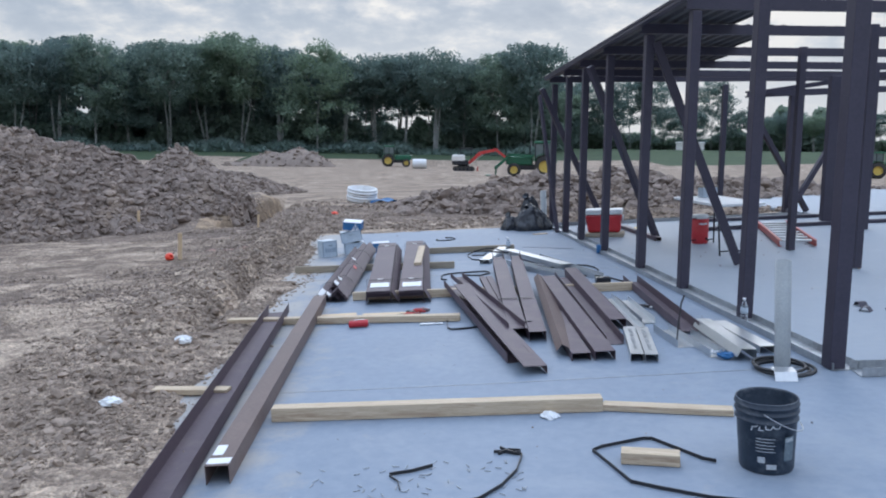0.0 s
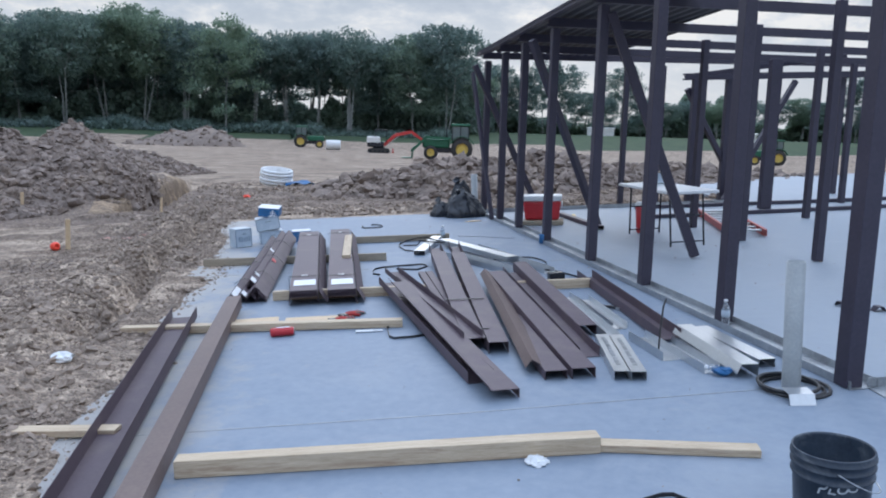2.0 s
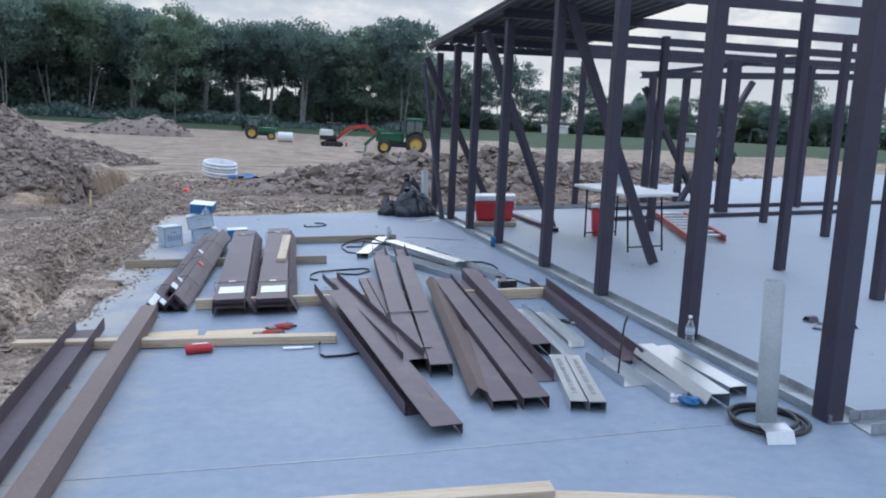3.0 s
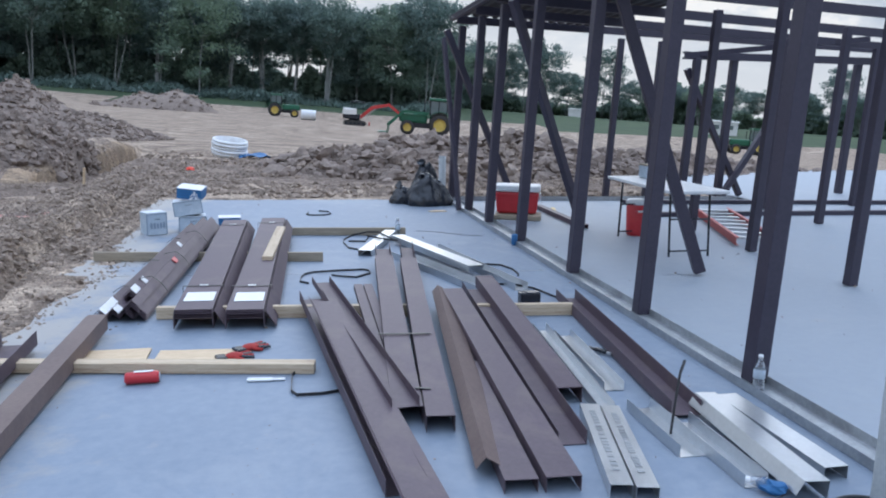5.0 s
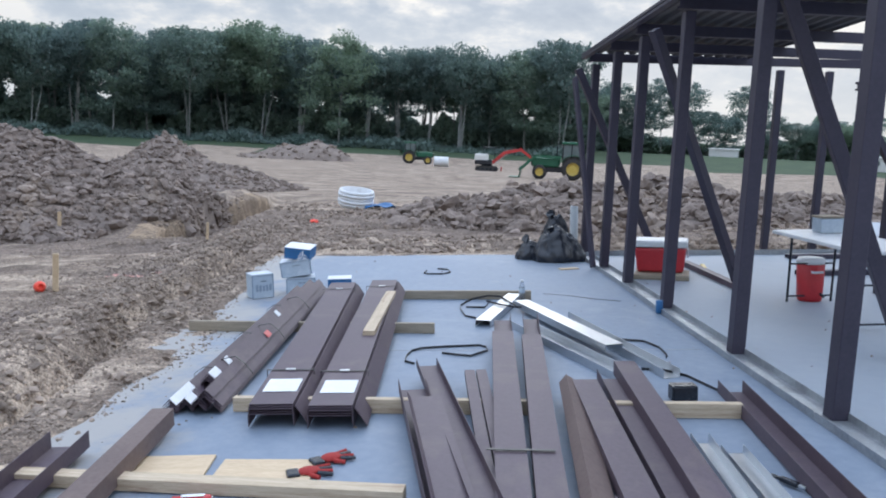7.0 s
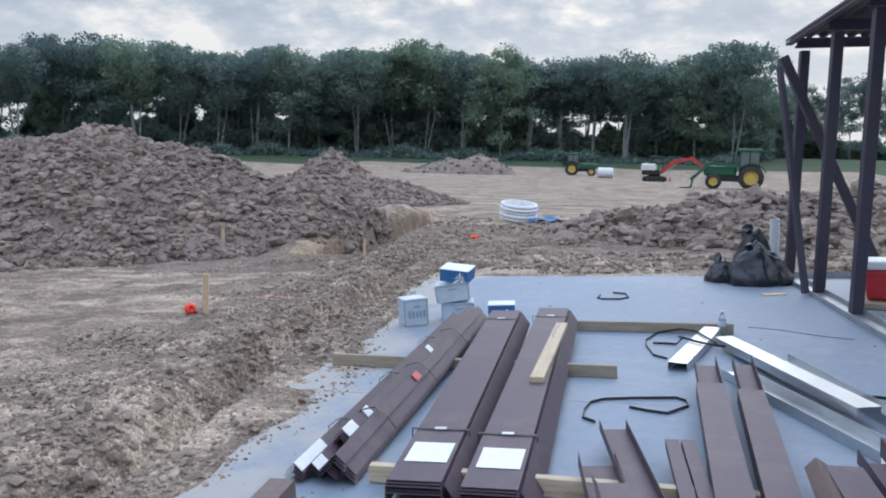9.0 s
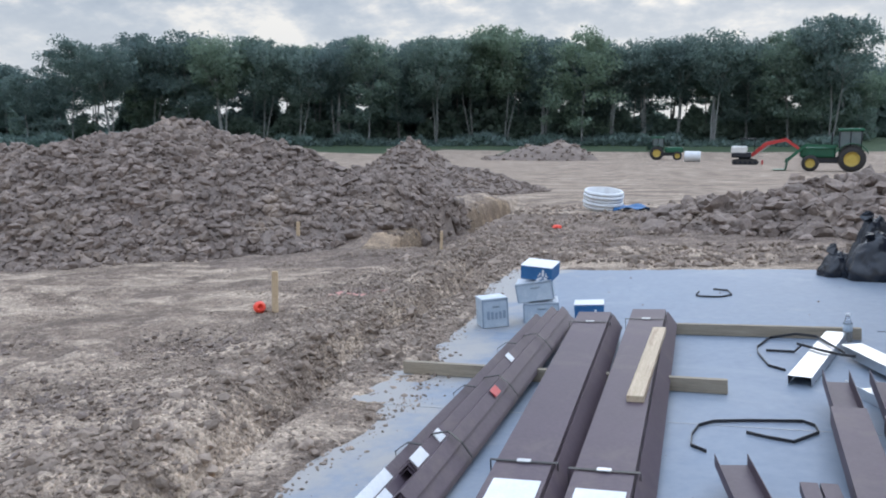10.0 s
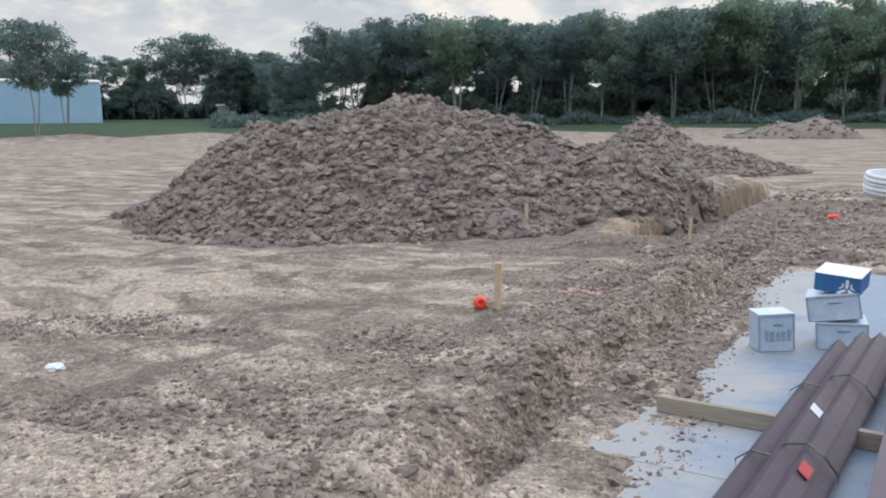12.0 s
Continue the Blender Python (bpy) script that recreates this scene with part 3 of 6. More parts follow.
lx = -2.2 + RNG.normal(0, 0.36, n)
ly = RNG.uniform(4.0, 18.5, n)
s = 0.003 + 0.007 * RNG.random(n) + 0.036 * RNG.random(n) ** 12
k = lx < slab_left(ly) + 0.04
lx, ly, s = lx[k], ly[k], s[k]
clods("gravel", np.stack([lx, ly, height(lx, ly) + s * 0.25], -1), s, CLODS, RNG, "fist-sized clods of clay in a bank beside the slab", "clods")
hx, hy, hs = [], [], []
for cx, cy, rx, ry, dz in HOLLOWS:
    hx.append(cx + RNG.normal(0, rx * 0.8, 500))
    hy.append(cy + RNG.normal(0, ry * 0.8, 500))
    hs.append(0.005 + 0.008 * RNG.random(500) + 0.022 * RNG.random(500) ** 7)
lx, ly, s = np.concatenate(hx), np.concatenate(hy), np.concatenate(hs)
clods("gravel", np.stack([lx, ly, height(lx, ly) + s * 0.2], -1), s, HEAPCLOD, RNG, "loose dark clods of damp clay in churned hollows", "clods")
n = 16000
lx = RNG.uniform(-4.5, 9.0, n)
ly = 15.0 + 11 * RNG.random(n) ** 1.5
k = (ly > slab_far(lx) + 0.02) & (fbm(lx * 0.8, ly * 0.8, 3, 58) > -0.15)
lx, ly = lx[k], ly[k]
s = 0.008 + 0.014 * RNG.random(len(lx)) + 0.05 * RNG.random(len(lx)) ** 7
clods("gravel", np.stack([lx, ly, height(lx, ly) + s * 0.2], -1), s, CLODS, RNG, "scattered clods of clay on churned soil", "clods")

# ---- the building's steel frame ----
ROOF0, FALL = 2.66, -0.045  # underside of the beams at x = 2.9, and its fall per metre, over the slab's plane


def under(x, y):
    return ROOF0 + FALL * (x - 2.9) + 0.03 * (14.6 - y)


def post(x, y, top=None, w=0.10, d=0.11, base=0.0, label="dark brown painted steel post of a building frame", group="posts of the building frame"):
    """An upright box-section post; x, y on the slab."""
    a = ground_pt(x, y, base)
    b = ground_pt(x, y, under(x, y) if top is None else top)
    t = thing("steel_post", Matrix.Translation(a) @ Matrix.Rotation(radians(-0.4), 4, "Y"), label, "post", group, slab=False)
    h = b.z - a.z
    bm = box(bmesh.new(), -w / 2, w / 2, -d / 2, d / 2, 0.004, h, bevel=0.006)
    part("shaft", bm, POSTM, t)
    return t


WALL_Y = (6.42, 7.87, 9.28, 10.92, 12.29, 13.42, 14.6)
for y in WALL_Y:
    post(2.925, y + 0.05)
post(2.83, 4.93, w=0.11, d=0.11)
for x, y in ((5.14, 7.13), (5.19, 8.5), (5.24, 10.08), (5.27, 11.4), (5.48, 14.55), (6.15, 14.5), (7.22, 10.31), (7.31, 11.73), (9.12, 13.33)):
    post(x, y, w=0.09, d=0.09)
post(7.48, 13.1, w=0.2, d=0.12)
for x, y in ((6.8, 14.5), (7.55, 14.65), (10.1, 14.9), (11.8, 14.8)):
    t = ground_pt(x, y, 2.27)
    post(x, y, top=2.27, w=0.11, d=0.11)


def beam(x0, y0, x1, y1, z0, z1, h=0.16, w=0.07, label="dark brown steel roof beam spanning the frame", group="roof beams", name="roof_beam"):
    m, n = run((x0, y0, z0), (x1, y1, z1))
    t = thing(name, m, label, "beam", group)
    a = w / 2
    prof = [(-a, 0), (-a, h), (a, h), (a, h - 0.03), (a - 0.005, h - 0.03), (a - 0.005, h - 0.005), (0.005 - a, h - 0.005), (0.005 - a, 0.005), (a - 0.005, 0.005), (a - 0.005, 0.03), (a, 0.03), (a, 0)]
    part("profile", extrude(bmesh.new(), prof, n), POSTM, t)
    return t


for y in (4.98,) + WALL_Y:
    up = 0.05 if y > 14 else 0.0
    beam(2.965, y + 0.05, 13.0, y + 0.05, under(2.95, y) + 0.015 + up * 0.3, under(13.0, y) + up * 3, h=0.11)
beam(2.925, 4.8, 2.925, 14.80, under(2.9, 4.8) + 0.085, under(2.9, 14.8) + 0.085, h=0.07, w=0.07, label="dark brown steel eave beam along the wall's top", group="", name="eave_beam")


def deck(x0, x1, y0, y1):
    bm = bmesh.new()
    step, n = 0.15, int((x1 - x0) / 0.15)
    prof = []
    for i in range(n + 1):
        x = x0 + i * step
        for dx, z in ((0, 0), (0.03, 0.03), (0.07, 0.03), (0.10, 0)):
            prof.append((x + dx, z))
    pts = prof + [(x, z + 0.003) for x, z in prof[::-1]]
    a = [bm.verts.new((x, y0, under(x, y0) + 0.14 + z)) for x, z in pts]
    b = [bm.verts.new((x, y1, under(x, y1) + 0.14 + z)) for x, z in pts]
    k = len(prof)
    for i in range(k - 1):
        bm.faces.new((a[i], b[i], b[i + 1], a[i + 1]))
        j = 2 * k - 1 - i
        bm.faces.new((a[j - 1], b[j - 1], b[j], a[j]))
        bm.faces.new((a[i], a[i + 1], a[j - 1], a[j]))
        bm.faces.new((b[i + 1], b[i], b[j], b[j - 1]))
    t = thing("roof_panel", Matrix(), "corrugated steel roof deck sheets laid over part of the frame", "roof panel")
    part("sheet", bm, DECK, t)


deck(2.97, 4.05, 7.9, 9.5)
deck(2.97, 4.85, 9.51, 11.2)
deck(2.97, 5.1, 11.21, 14.6)


def strut(p0, p1, w=0.09, d=0.09, label="dark brown steel prop leaning from the floor up to the frame", group="diagonal props"):
    m, n = run(p0, p1)
    t = thing("steel_prop", m, label, "steel prop", group)
    part("shaft", box(bmesh.new(), 0, n, -w / 2, w / 2, -d / 2, d / 2, bevel=0.005), POSTM, t)


strut((4.06, 9.07, 0.03), (3.14, 9.3, 2.72), 0.1, 0.1)
strut((4.03, 11.93, 0.03), (2.88, 11.4, 2.66))
strut((3.84, 14.28, 0.03), (2.72, 14.2, 2.55))
strut((2.74, 13.27, 0.03), (2.64, 14.02, 2.42), 0.05, 0.09, "dark steel channel propped against the corner post", "")
beam(6.7, 14.55, 13.0, 14.9, 2.25, 2.25, h=0.12, label="dark brown steel beam on lower posts", group="")
beam(6.8, 14.7, 9.0, 13.2, 2.28, 2.5, h=0.08, label="dark sloping steel rafter", group="")
strut((8.0, 14.7, 0.02), (6.8, 14.6, 2.1))
strut((7.5, 14.45, 0.02), (9.0, 14.6, 2.2))

# ---- galvanised base tracks ----
for y0, y1 in ((4.85, 7.9), (7.91, 10.95), (10.96, 14.35)):
    member("base_track", u_up(0.18, 0.05, 0.003), (2.88, y0, 0.003), (2.88, y1, 0.003), ZINC, "dull galvanised steel base track along the foot of the wall", "steel track", "base tracks of the wall")
member("base_track", u_up(0.18, 0.06, 0.003), (2.9, 4.78, 0.003), (7.5, 4.2, 0.003), ZINC, "dull galvanised steel sill track on the slab", "steel track", "base tracks of the wall")
member("base_track", u_up(0.15, 0.05, 0.003), (2.75, 14.55, 0.003), (7.6, 14.2, 0.003), ZINC, "dull galvanised steel base track along the far wall", "steel track", "base tracks of the wall")


# ---- lumber ----
def lumber(p0, p1, w, h, mat, label, group="boards under the steel", end_cracks=True):
    m, n = run(p0, p1)
    t = thing("lumber", m, label, "lumber board", group)
    part("board", box(bmesh.new(), 0, n, -w / 2, w / 2, 0, h, bevel=0.004), mat, t)
    return t


lumber((-0.9, 4.62, 0.002), (1.09, 4.42, 0.002), 0.09, 0.085, PINE, "pale pine four-by-four with knots lying on the slab")
lumber((1.1, 4.43, 0.002), (1.80, 4.19, 0.002), 0.088, 0.038, PINE, "short pale pine board lying flat on the slab")
lumber((-1.95, 5.34, 0.01), (-1.28, 5.2, 0.01), 0.088, 0.038, PINE, "pale pine board end reaching over the slab's edge")
lumber((-1.72, 7.38, 0.01), (0.47, 7.03, 0.002), 0.088, 0.06, PINE, "long pale pine board under the ends of the steel")
lumber((-1.45, 10.42, 0.002), (0.68, 10.14, 0.002), 0.04, 0.088, OLDPINE, "weathered grey pine board on edge under the bundles")
lumber((0.30, 11.64, 0.002), (1.70, 11.5, 0.002), 0.04, 0.088, OLDPINE, "weathered grey pine board on edge beyond the bundles")
lumber((-0.58, 8.30, 0.002), (1.20, 8.11, 0.002), 0.05, 0.088, PINE, "pale pine board on edge carrying bundles and channels")
lumber((1.44, 8.07, 0.002), (2.40, 7.97, 0.002), 0.05, 0.088, PINE, "short pale pine board on edge under the ends of channels")
lumber((0.98, 3.66, 0.002), (1.25, 3.57, 0.002), 0.088, 0.06, PINE, "short offcut of pale pine lying inside a loop of strap", "")


# ---- steel members ----
def steel(name, prof, p0, p1, mat, label, category="steel channel", group="loose steel channels on the slab", roll=0.0):
    return member(name, prof, p0, p1, mat, label, category, group, roll)


steel("steel_channel", u_up(0.2, 0.09), (-1.28, 2.9, 0.003), (-1.28, 7.66, 0.045), BROWN, "long brown painted steel channel lying open side up")
t = steel("steel_channel", u_down(0.12, 0.1), (-1.04, 3.72, 0.002), (-0.90, 7.98, 0.035), TAN, "long weathered brown steel channel lying open side down, with white labels")
part("label", box(bmesh.new(), 0.02, 0.09, -0.058, 0.058, 0.1005, 0.102), WHITE, t, "white paper label")
part("label", box(bmesh.new(), 0.13, 0.26, 0.0, 0.055, 0.1005, 0.102), WHITE, t, "white paper label")
def leaf(pts, t=0.003):
    """A thin folded profile along places across the member."""
    low = []
    for i, p in enumerate(pts):
        q, r = Vector(pts[max(i - 1, 0)]), Vector(pts[min(i + 1, len(pts) - 1)])
        d = (r - q).normalized()
        low.append((p[0] + d.y * t, p[1] - d.x * t))
    return list(pts) + low[::-1]


DOWN, UP = "brown painted steel channel lying open side down", "brown painted steel channel lying open side up"
steel("steel_channel", u_up(0.17, 0.075), (0.765, 5.53, 0.003), (0.50, 8.35, 0.088), BROWN, UP)
steel("steel_channel", leaf([(-0.115, 0.0), (-0.115, 0.058), (0.055, 0.064), (0.078, 0.10)]), (0.805, 5.2, 0.003), (0.548, 7.97, 0.112), BROWN, "twisted brown painted steel channel lying across another")
steel("steel_channel", u_up(0.14, 0.055), (0.868, 6.2, 0.092), (0.595, 8.82, 0.10), BROWN, "brown painted steel channel resting across others, open side up")
steel("steel_channel", u_down(0.155, 0.088), (0.88, 6.22, 0.003), (1.17, 9.36, 0.115), BROWN, DOWN)
steel("steel_channel", u_up(0.135, 0.075), (1.05, 8.0, 0.072), (1.235, 9.98, 0.135), BROWN, "brown steel channel boxed under another, its end standing out")
steel("steel_channel", u_down(0.14, 0.085), (1.02, 6.09, 0.003), (1.37, 9.25, 0.115), BROWN, DOWN)
steel("steel_channel", u_up(0.12, 0.075), (1.225, 7.9, 0.070), (1.465, 9.98, 0.14), BROWN, "brown steel channel boxed under another, its end standing out")
for dx in (0.0, 0.075):
    steel("steel_channel", u_down(0.066, 0.04), (0.855 + dx, 6.9, 0.018), (0.872 + dx, 8.62, 0.09), BROWN, "short narrow brown steel channel partly under others")
steel("steel_angle", leaf([(-0.085, 0.0), (-0.075, 0.032), (0.032, 0.098), (0.075, 0.045)]), (1.145, 5.6, 0.003), (1.475, 8.3, 0.084), TAN, "weathered brown folded steel piece lying ridge up", "steel angle")
steel("steel_channel", u_down(0.14, 0.06), (1.225, 5.46, 0.003), (1.33, 6.9, 0.003), BROWN, "brown painted steel channel partly under others")
steel("steel_channel", u_down(0.15, 0.07), (1.397, 5.44, 0.003), (1.55, 8.27, 0.088), BROWN, DOWN)
steel("steel_channel", u_up(0.14, 0.07), (1.59, 5.85, 0.003), (1.745, 8.48, 0.088), BROWN, UP)
steel("steel_channel", u_down(0.135, 0.09), (1.758, 6.33, 0.003), (1.875, 8.58, 0.088), BROWN, DOWN)
steel("steel_channel", u_up(0.155, 0.08), (2.265, 6.04, 0.02), (2.515, 8.42, 0.003), BROWN, "brown painted steel channel beside the wall, open side up")
STUD, TRACK = "short bright galvanised steel stud lying on the slab", "bright galvanised steel track lying open side up"


def galvanised(prof, p0, p1, label, roll=0.0):
    return steel("metal_stud", prof, p0, p1, GALV, label, "metal stud", "galvanised studs", roll)


for dx in (0.0, 0.095):
    galvanised(u_down(0.092, 0.06, 0.0015), (1.607 + dx, 5.35 - dx * 0.4, 0.002), (1.80 + dx, 6.17 - dx * 0.4, 0.002), STUD)
galvanised(u_up(0.095, 0.06, 0.0015), (1.89, 6.17, 0.002), (2.018, 7.60, 0.002), TRACK)
galvanised(u_up(0.115, 0.05, 0.0015), (2.065, 6.46, 0.006), (2.13, 7.45, 0.006), TRACK)
galvanised(u_up(0.13, 0.06, 0.0015), (2.085, 5.645, 0.002), (2.085, 6.2, 0.002), TRACK)
galvanised(u_up(0.105, 0.06, 0.0015), (2.20, 5.34, 0.002), (2.205, 6.0, 0.002), TRACK)
galvanised(leaf([(-0.058, 0.0), (-0.058, 0.08), (0.050, 0.08), (0.082, 0.02)], 0.0015), (2.36, 5.19, 0.012), (2.41, 6.13, 0.02), "bright galvanised steel stud with one splayed flange lying on others", 2)
galvanised(u_down(0.115, 0.06, 0.0015), (2.575, 5.34, 0.002), (2.57, 6.18, 0.002), STUD)
galvanised(u_down(0.135, 0.06, 0.0015), (1.105, 10.33, 0.002), (1.527, 11.46, 0.012), STUD)
galvanised(u_down(0.14, 0.06, 0.0015), (1.97, 9.2, 0.065), (1.535, 11.03, 0.03), "bright galvanised steel stud lying across a track")
galvanised(u_up(0.16, 0.06, 0.0015), (1.93, 8.72, 0.002), (1.42, 10.3, 0.002), TRACK)
galvanised(u_up(0.12, 0.06, 0.0015), (2.25, 8.75, 0.002), (1.85, 10.6, 0.002), TRACK)


def channel_bundle(x0, y0, x1, y1, w, label):
    """A banded stack of nested channels with a label on top."""
    m, n = run((x0, y0, 0.012), (x1, y1, 0.012 + 0.08))
    t = thing("steel_bundle", m, label, "steel bundle", "bundles of steel channels")
    for i in range(6):
        part("channel", extrude(bmesh.new(), u_down(w - 0.002 * i, 0.075, 0.003, 0.0105 * i), n - 0.02 * (i % 2), 0.01 * (i % 3)), BROWN, t)
    a = w / 2
    part("side_channel", extrude(bmesh.new(), [(-a - 0.006, 0.115), (-a - 0.075, 0.008), (-a - 0.079, 0.010), (-a - 0.010, 0.118)], n - 0.03, 0.015), BROWN, t)
    top = 0.075 + 0.054
    part("label", box(bmesh.new(), 0.22, 0.45, -w * 0.42, w * 0.36, top + 0.001, top + 0.003), WHITE, t, "blank white paper label")
    for x in (0.62, n - 0.35):
        bm = bmesh.new()
        a, h = w / 2 + 0.02, top + 0.004
        box(bm, x, x + 0.018, -a, a, h, h + 0.002)
        for s in (-1, 1):
            box(bm, x, x + 0.018, s * a, s * (a + 0.002), 0.0, h + 0.002)
        part("strap", bm, STRAPM, t, "dark steel banding strap")
        part("clip", box(bmesh.new(), x - 0.006, x + 0.024, -0.03, 0.03, h + 0.002, h + 0.007, bevel=0.001), GALV, t, "bright strap seal")
    return t


channel_bundle(-0.30, 7.98, -0.20, 11.45, 0.26, "banded stack of brown steel channels with a white label")
channel_bundle(0.04, 7.93, 0.21, 11.55, 0.26, "banded stack of brown steel channels with a blank white label")


def angle_bundle():
    m, n = run((-0.82, 8.22, 0.012), (-0.555, 11.62, 0.09))
    t = thing("steel_bundle", m, "banded bundle of nested brown steel angles with white labels", "steel bundle", "bundles of steel angles")
    rows = ((0.132, 3, 0.0, 0.0), (0.044, 3, 0.0, 0.04), (-0.044, 3, 0.02, 0.0), (-0.132, 3, 0.0, 0.02), (0.0, 3, 0.062, 0.30), (-0.088, 3, 0.062, 0.0))
    for y0, nest, lift, start in rows:
        for j in range(nest):
            bm = extrude(bmesh.new(), [(y + y0, z + lift) for y, z in vee(0.069, 0.003, 0.016 * j + 0.004)], n - start - 0.02 * j, start + 0.01 * j)
            part("angle", bm, BROWN if (j, nest) != (1, 2) else TAN, t)
    for y, z, x, k in ((0.132, 0.088, 0.02, 0.32), (0.044, 0.088, 0.03, 0.12), (-0.0, 0.150, 0.33, 0.14), (-0.0, 0.150, 0.62, 0.08), (-0.0, 0.150, 1.95, 0.08)):
        bm = extrude(bmesh.new(), [(y - 0.001, z - 0.001), (y - 0.001, z + 0.002), (y - 0.042, z - 0.039), (y - 0.040, z - 0.041)], k, x)
        part("label", bm, WHITE, t, "white paper label")
    part("tag", extrude(bmesh.new(), [(-0.098, 0.149), (-0.098, 0.152), (-0.134, 0.116), (-0.132, 0.113)], 0.10, 1.28), RED, t, "small torn red tag")
    for x in (0.62, 1.5, 2.45):
        band = [(0.20, 0.0), (0.20, 0.045), (0.132, 0.095), (0.044, 0.088), (0.0, 0.15), (-0.088, 0.168), (-0.15, 0.12), (-0.20, 0.05), (-0.20, 0.0)]
        bm = ribbon(bmesh.new(), [(x, y, z) for y, z in band], 0.004, 0.016)
        part("strap", bm, STRAPM, t, "dark steel banding strap")
    return t


angle_bundle()



# ---- trees ----
def tree_mesh(seed, h, spread_, low, trunks, n_leaves, leaf):
    """Trunk and limbs as one mesh, the crown's leaves as another; the foot is at the origin."""
    rng = np.random.default_rng(seed)
    bm = bmesh.new()
    tips = []
    for k in range(trunks):
        lean = rng.uniform(-0.09, 0.09, 2) + (0.13 * (k - (trunks - 1) / 2), 0)
        p = Vector((0.3 * (k - (trunks - 1) / 2), 0, -0.4))
        r = h * 0.0095 * rng.uniform(0.7, 1.1)
        for i in range(4):
            q = p + Vector((lean[0] * h * 0.15 + rng.uniform(-0.15, 0.15), lean[1] * h * 0.15 + rng.uniform(-0.15, 0.15), h * 0.13))
            cyl(bm, p, q, r, r * 0.86, 7)
            p, r = q, r * 0.86
        for j in range(5):
            a = 2 * math.pi * (j + rng.uniform(-0.3, 0.3)) / 5
            g = p + Vector((math.cos(a) * spread_ * rng.uniform(0.35, 0.6), math.sin(a) * spread_ * rng.uniform(0.35, 0.6), h * rng.uniform(0.14, 0.3)))
            e = g + Vector((math.cos(a) * spread_ * 0.25, math.sin(a) * spread_ * 0.25, h * rng.uniform(0.04, 0.14)))
            cyl(bm, p, g, r * 0.6, r * 0.3, 5)
            cyl(bm, g, e, r * 0.3, r * 0.08, 4)
            tips += [g, e]
    n_cl = 62
    zz = low + (0.97 - low) * rng.random(n_cl) ** 0.75
    rad = spread_ * np.sqrt(np.clip(1 - ((zz - (low + 0.32)) / (1.02 - low - 0.30)) ** 2, 0.12, 1)) * np.sqrt(rng.random(n_cl))
    a = rng.uniform(0, 2 * np.pi, n_cl)
    cen_ = np.stack([np.cos(a) * rad, np.sin(a) * rad, zz * h], -1)
    cen_ = np.concatenate([cen_, np.array([t[:] for t in tips])])
    which = rng.integers(0, len(cen_), n_leaves)
    size = spread_ * rng.uniform(0.20, 0.40, len(cen_))[which][:, None]
    d = rng.normal(size=(n_leaves, 3))
    d /= np.linalg.norm(d, axis=1)[:, None]
    pos = cen_[which] + d * size * rng.random((n_leaves, 1)) ** 0.4 * np.array([1, 1, 0.62])
    u = rng.normal(size=(n_leaves, 3))
    u /= np.linalg.norm(u, axis=1)[:, None]
    v = np.cross(u, rng.normal(size=(n_leaves, 3)))
    v /= np.linalg.norm(v, axis=1)[:, None]
    l = leaf * rng.uniform(0.5, 1.2, (n_leaves, 1))
    verts = np.stack([pos - u * l, pos + u * l * 0.6 + v * l * 0.8, pos + u * l * 0.7 - v * l * 0.7], 1).reshape(-1, 3)
    me = bpy.data.meshes.new("crown")
    me.from_pydata(verts.tolist(), [], np.arange(len(verts)).reshape(-1, 3).tolist())
    me.materials.append(LEAF)
    return bm, me


def make_tree(seed, h, spread_, low, trunks, label, n_leaves=7500, leaf=0.27):
    bm, me = tree_mesh(seed, h, spread_, low, trunks, n_leaves, leaf)
    t = thing("tree", Matrix(), label, "tree", "trees of the wood", slab=False)
    part("trunk", bm, BARK, t, "pale bare trunk with forking limbs")
    c = new("crown", me)
    c.parent = t
    return t


KINDS = [make_tree(11, 18, 5.2, 0.20, 1, "tall broadleaf tree with a dense dark green crown"),
         make_tree(12, 18, 5.8, 0.42, 2, "tall broadleaf tree with forked pale trunks and a dark crown"),
         make_tree(13, 18, 4.8, 0.14, 1, "tall broadleaf tree with a dense dark green crown"),
         make_tree(14, 18, 5.5, 0.46, 3, "tall broadleaf tree with forked pale trunks and a dark crown"),
         make_tree(15, 18, 6.2, 0.10, 1, "wide broadleaf tree with a low dense green crown")]
used = set()


def plant(az, dist, top_el, k, wide=1.0):
    """A tree on the bearing az, its top at that height over the horizon."""
    a = radians(az)
    x, y = 0.3 + math.sin(a) * dist, 4 + math.cos(a) * dist
    z = float(height(x, y))
    h = 1.55 + dist * math.tan(radians(top_el)) - z
    s = h / 18
    m = Matrix.Translation((x, y, z)) @ Matrix.Rotation(RNG.uniform(0, 6.28), 4, "Z") @ Matrix.Diagonal((s * wide, s * wide, s, 1))
    if k not in used:
        used.add(k)
        KINDS[k].matrix_basis = m
        return
    t = copy_thing(KINDS[k], Matrix())
    t.matrix_basis = m


LINE = [(-43, 4.3), (-41.3, 4.6), (-40, 6.9), (-38.4, 6.6), (-35, 6.9), (-31, 7.4), (-27, 7.2), (-23, 7.6), (-19, 7.4), (-15, 7.7), (-11, 8.1), (-8, 7.6), (-5, 7.6), (-2, 7.1), (1, 7.2), (4, 7.2), (7, 6.8), (9.2, 8.4), (11, 7.6), (12.5, 4.6), (14, 5.0), (17, 5.3), (19, 5.1), (20.5, 3.4), (23.2, 4.9), (24.6, 3.0), (27, 2.8), (31, 2.9), (36, 3.0), (38, 4.4), (40, 3.0), (48, 3.0), (56, 3.2)]
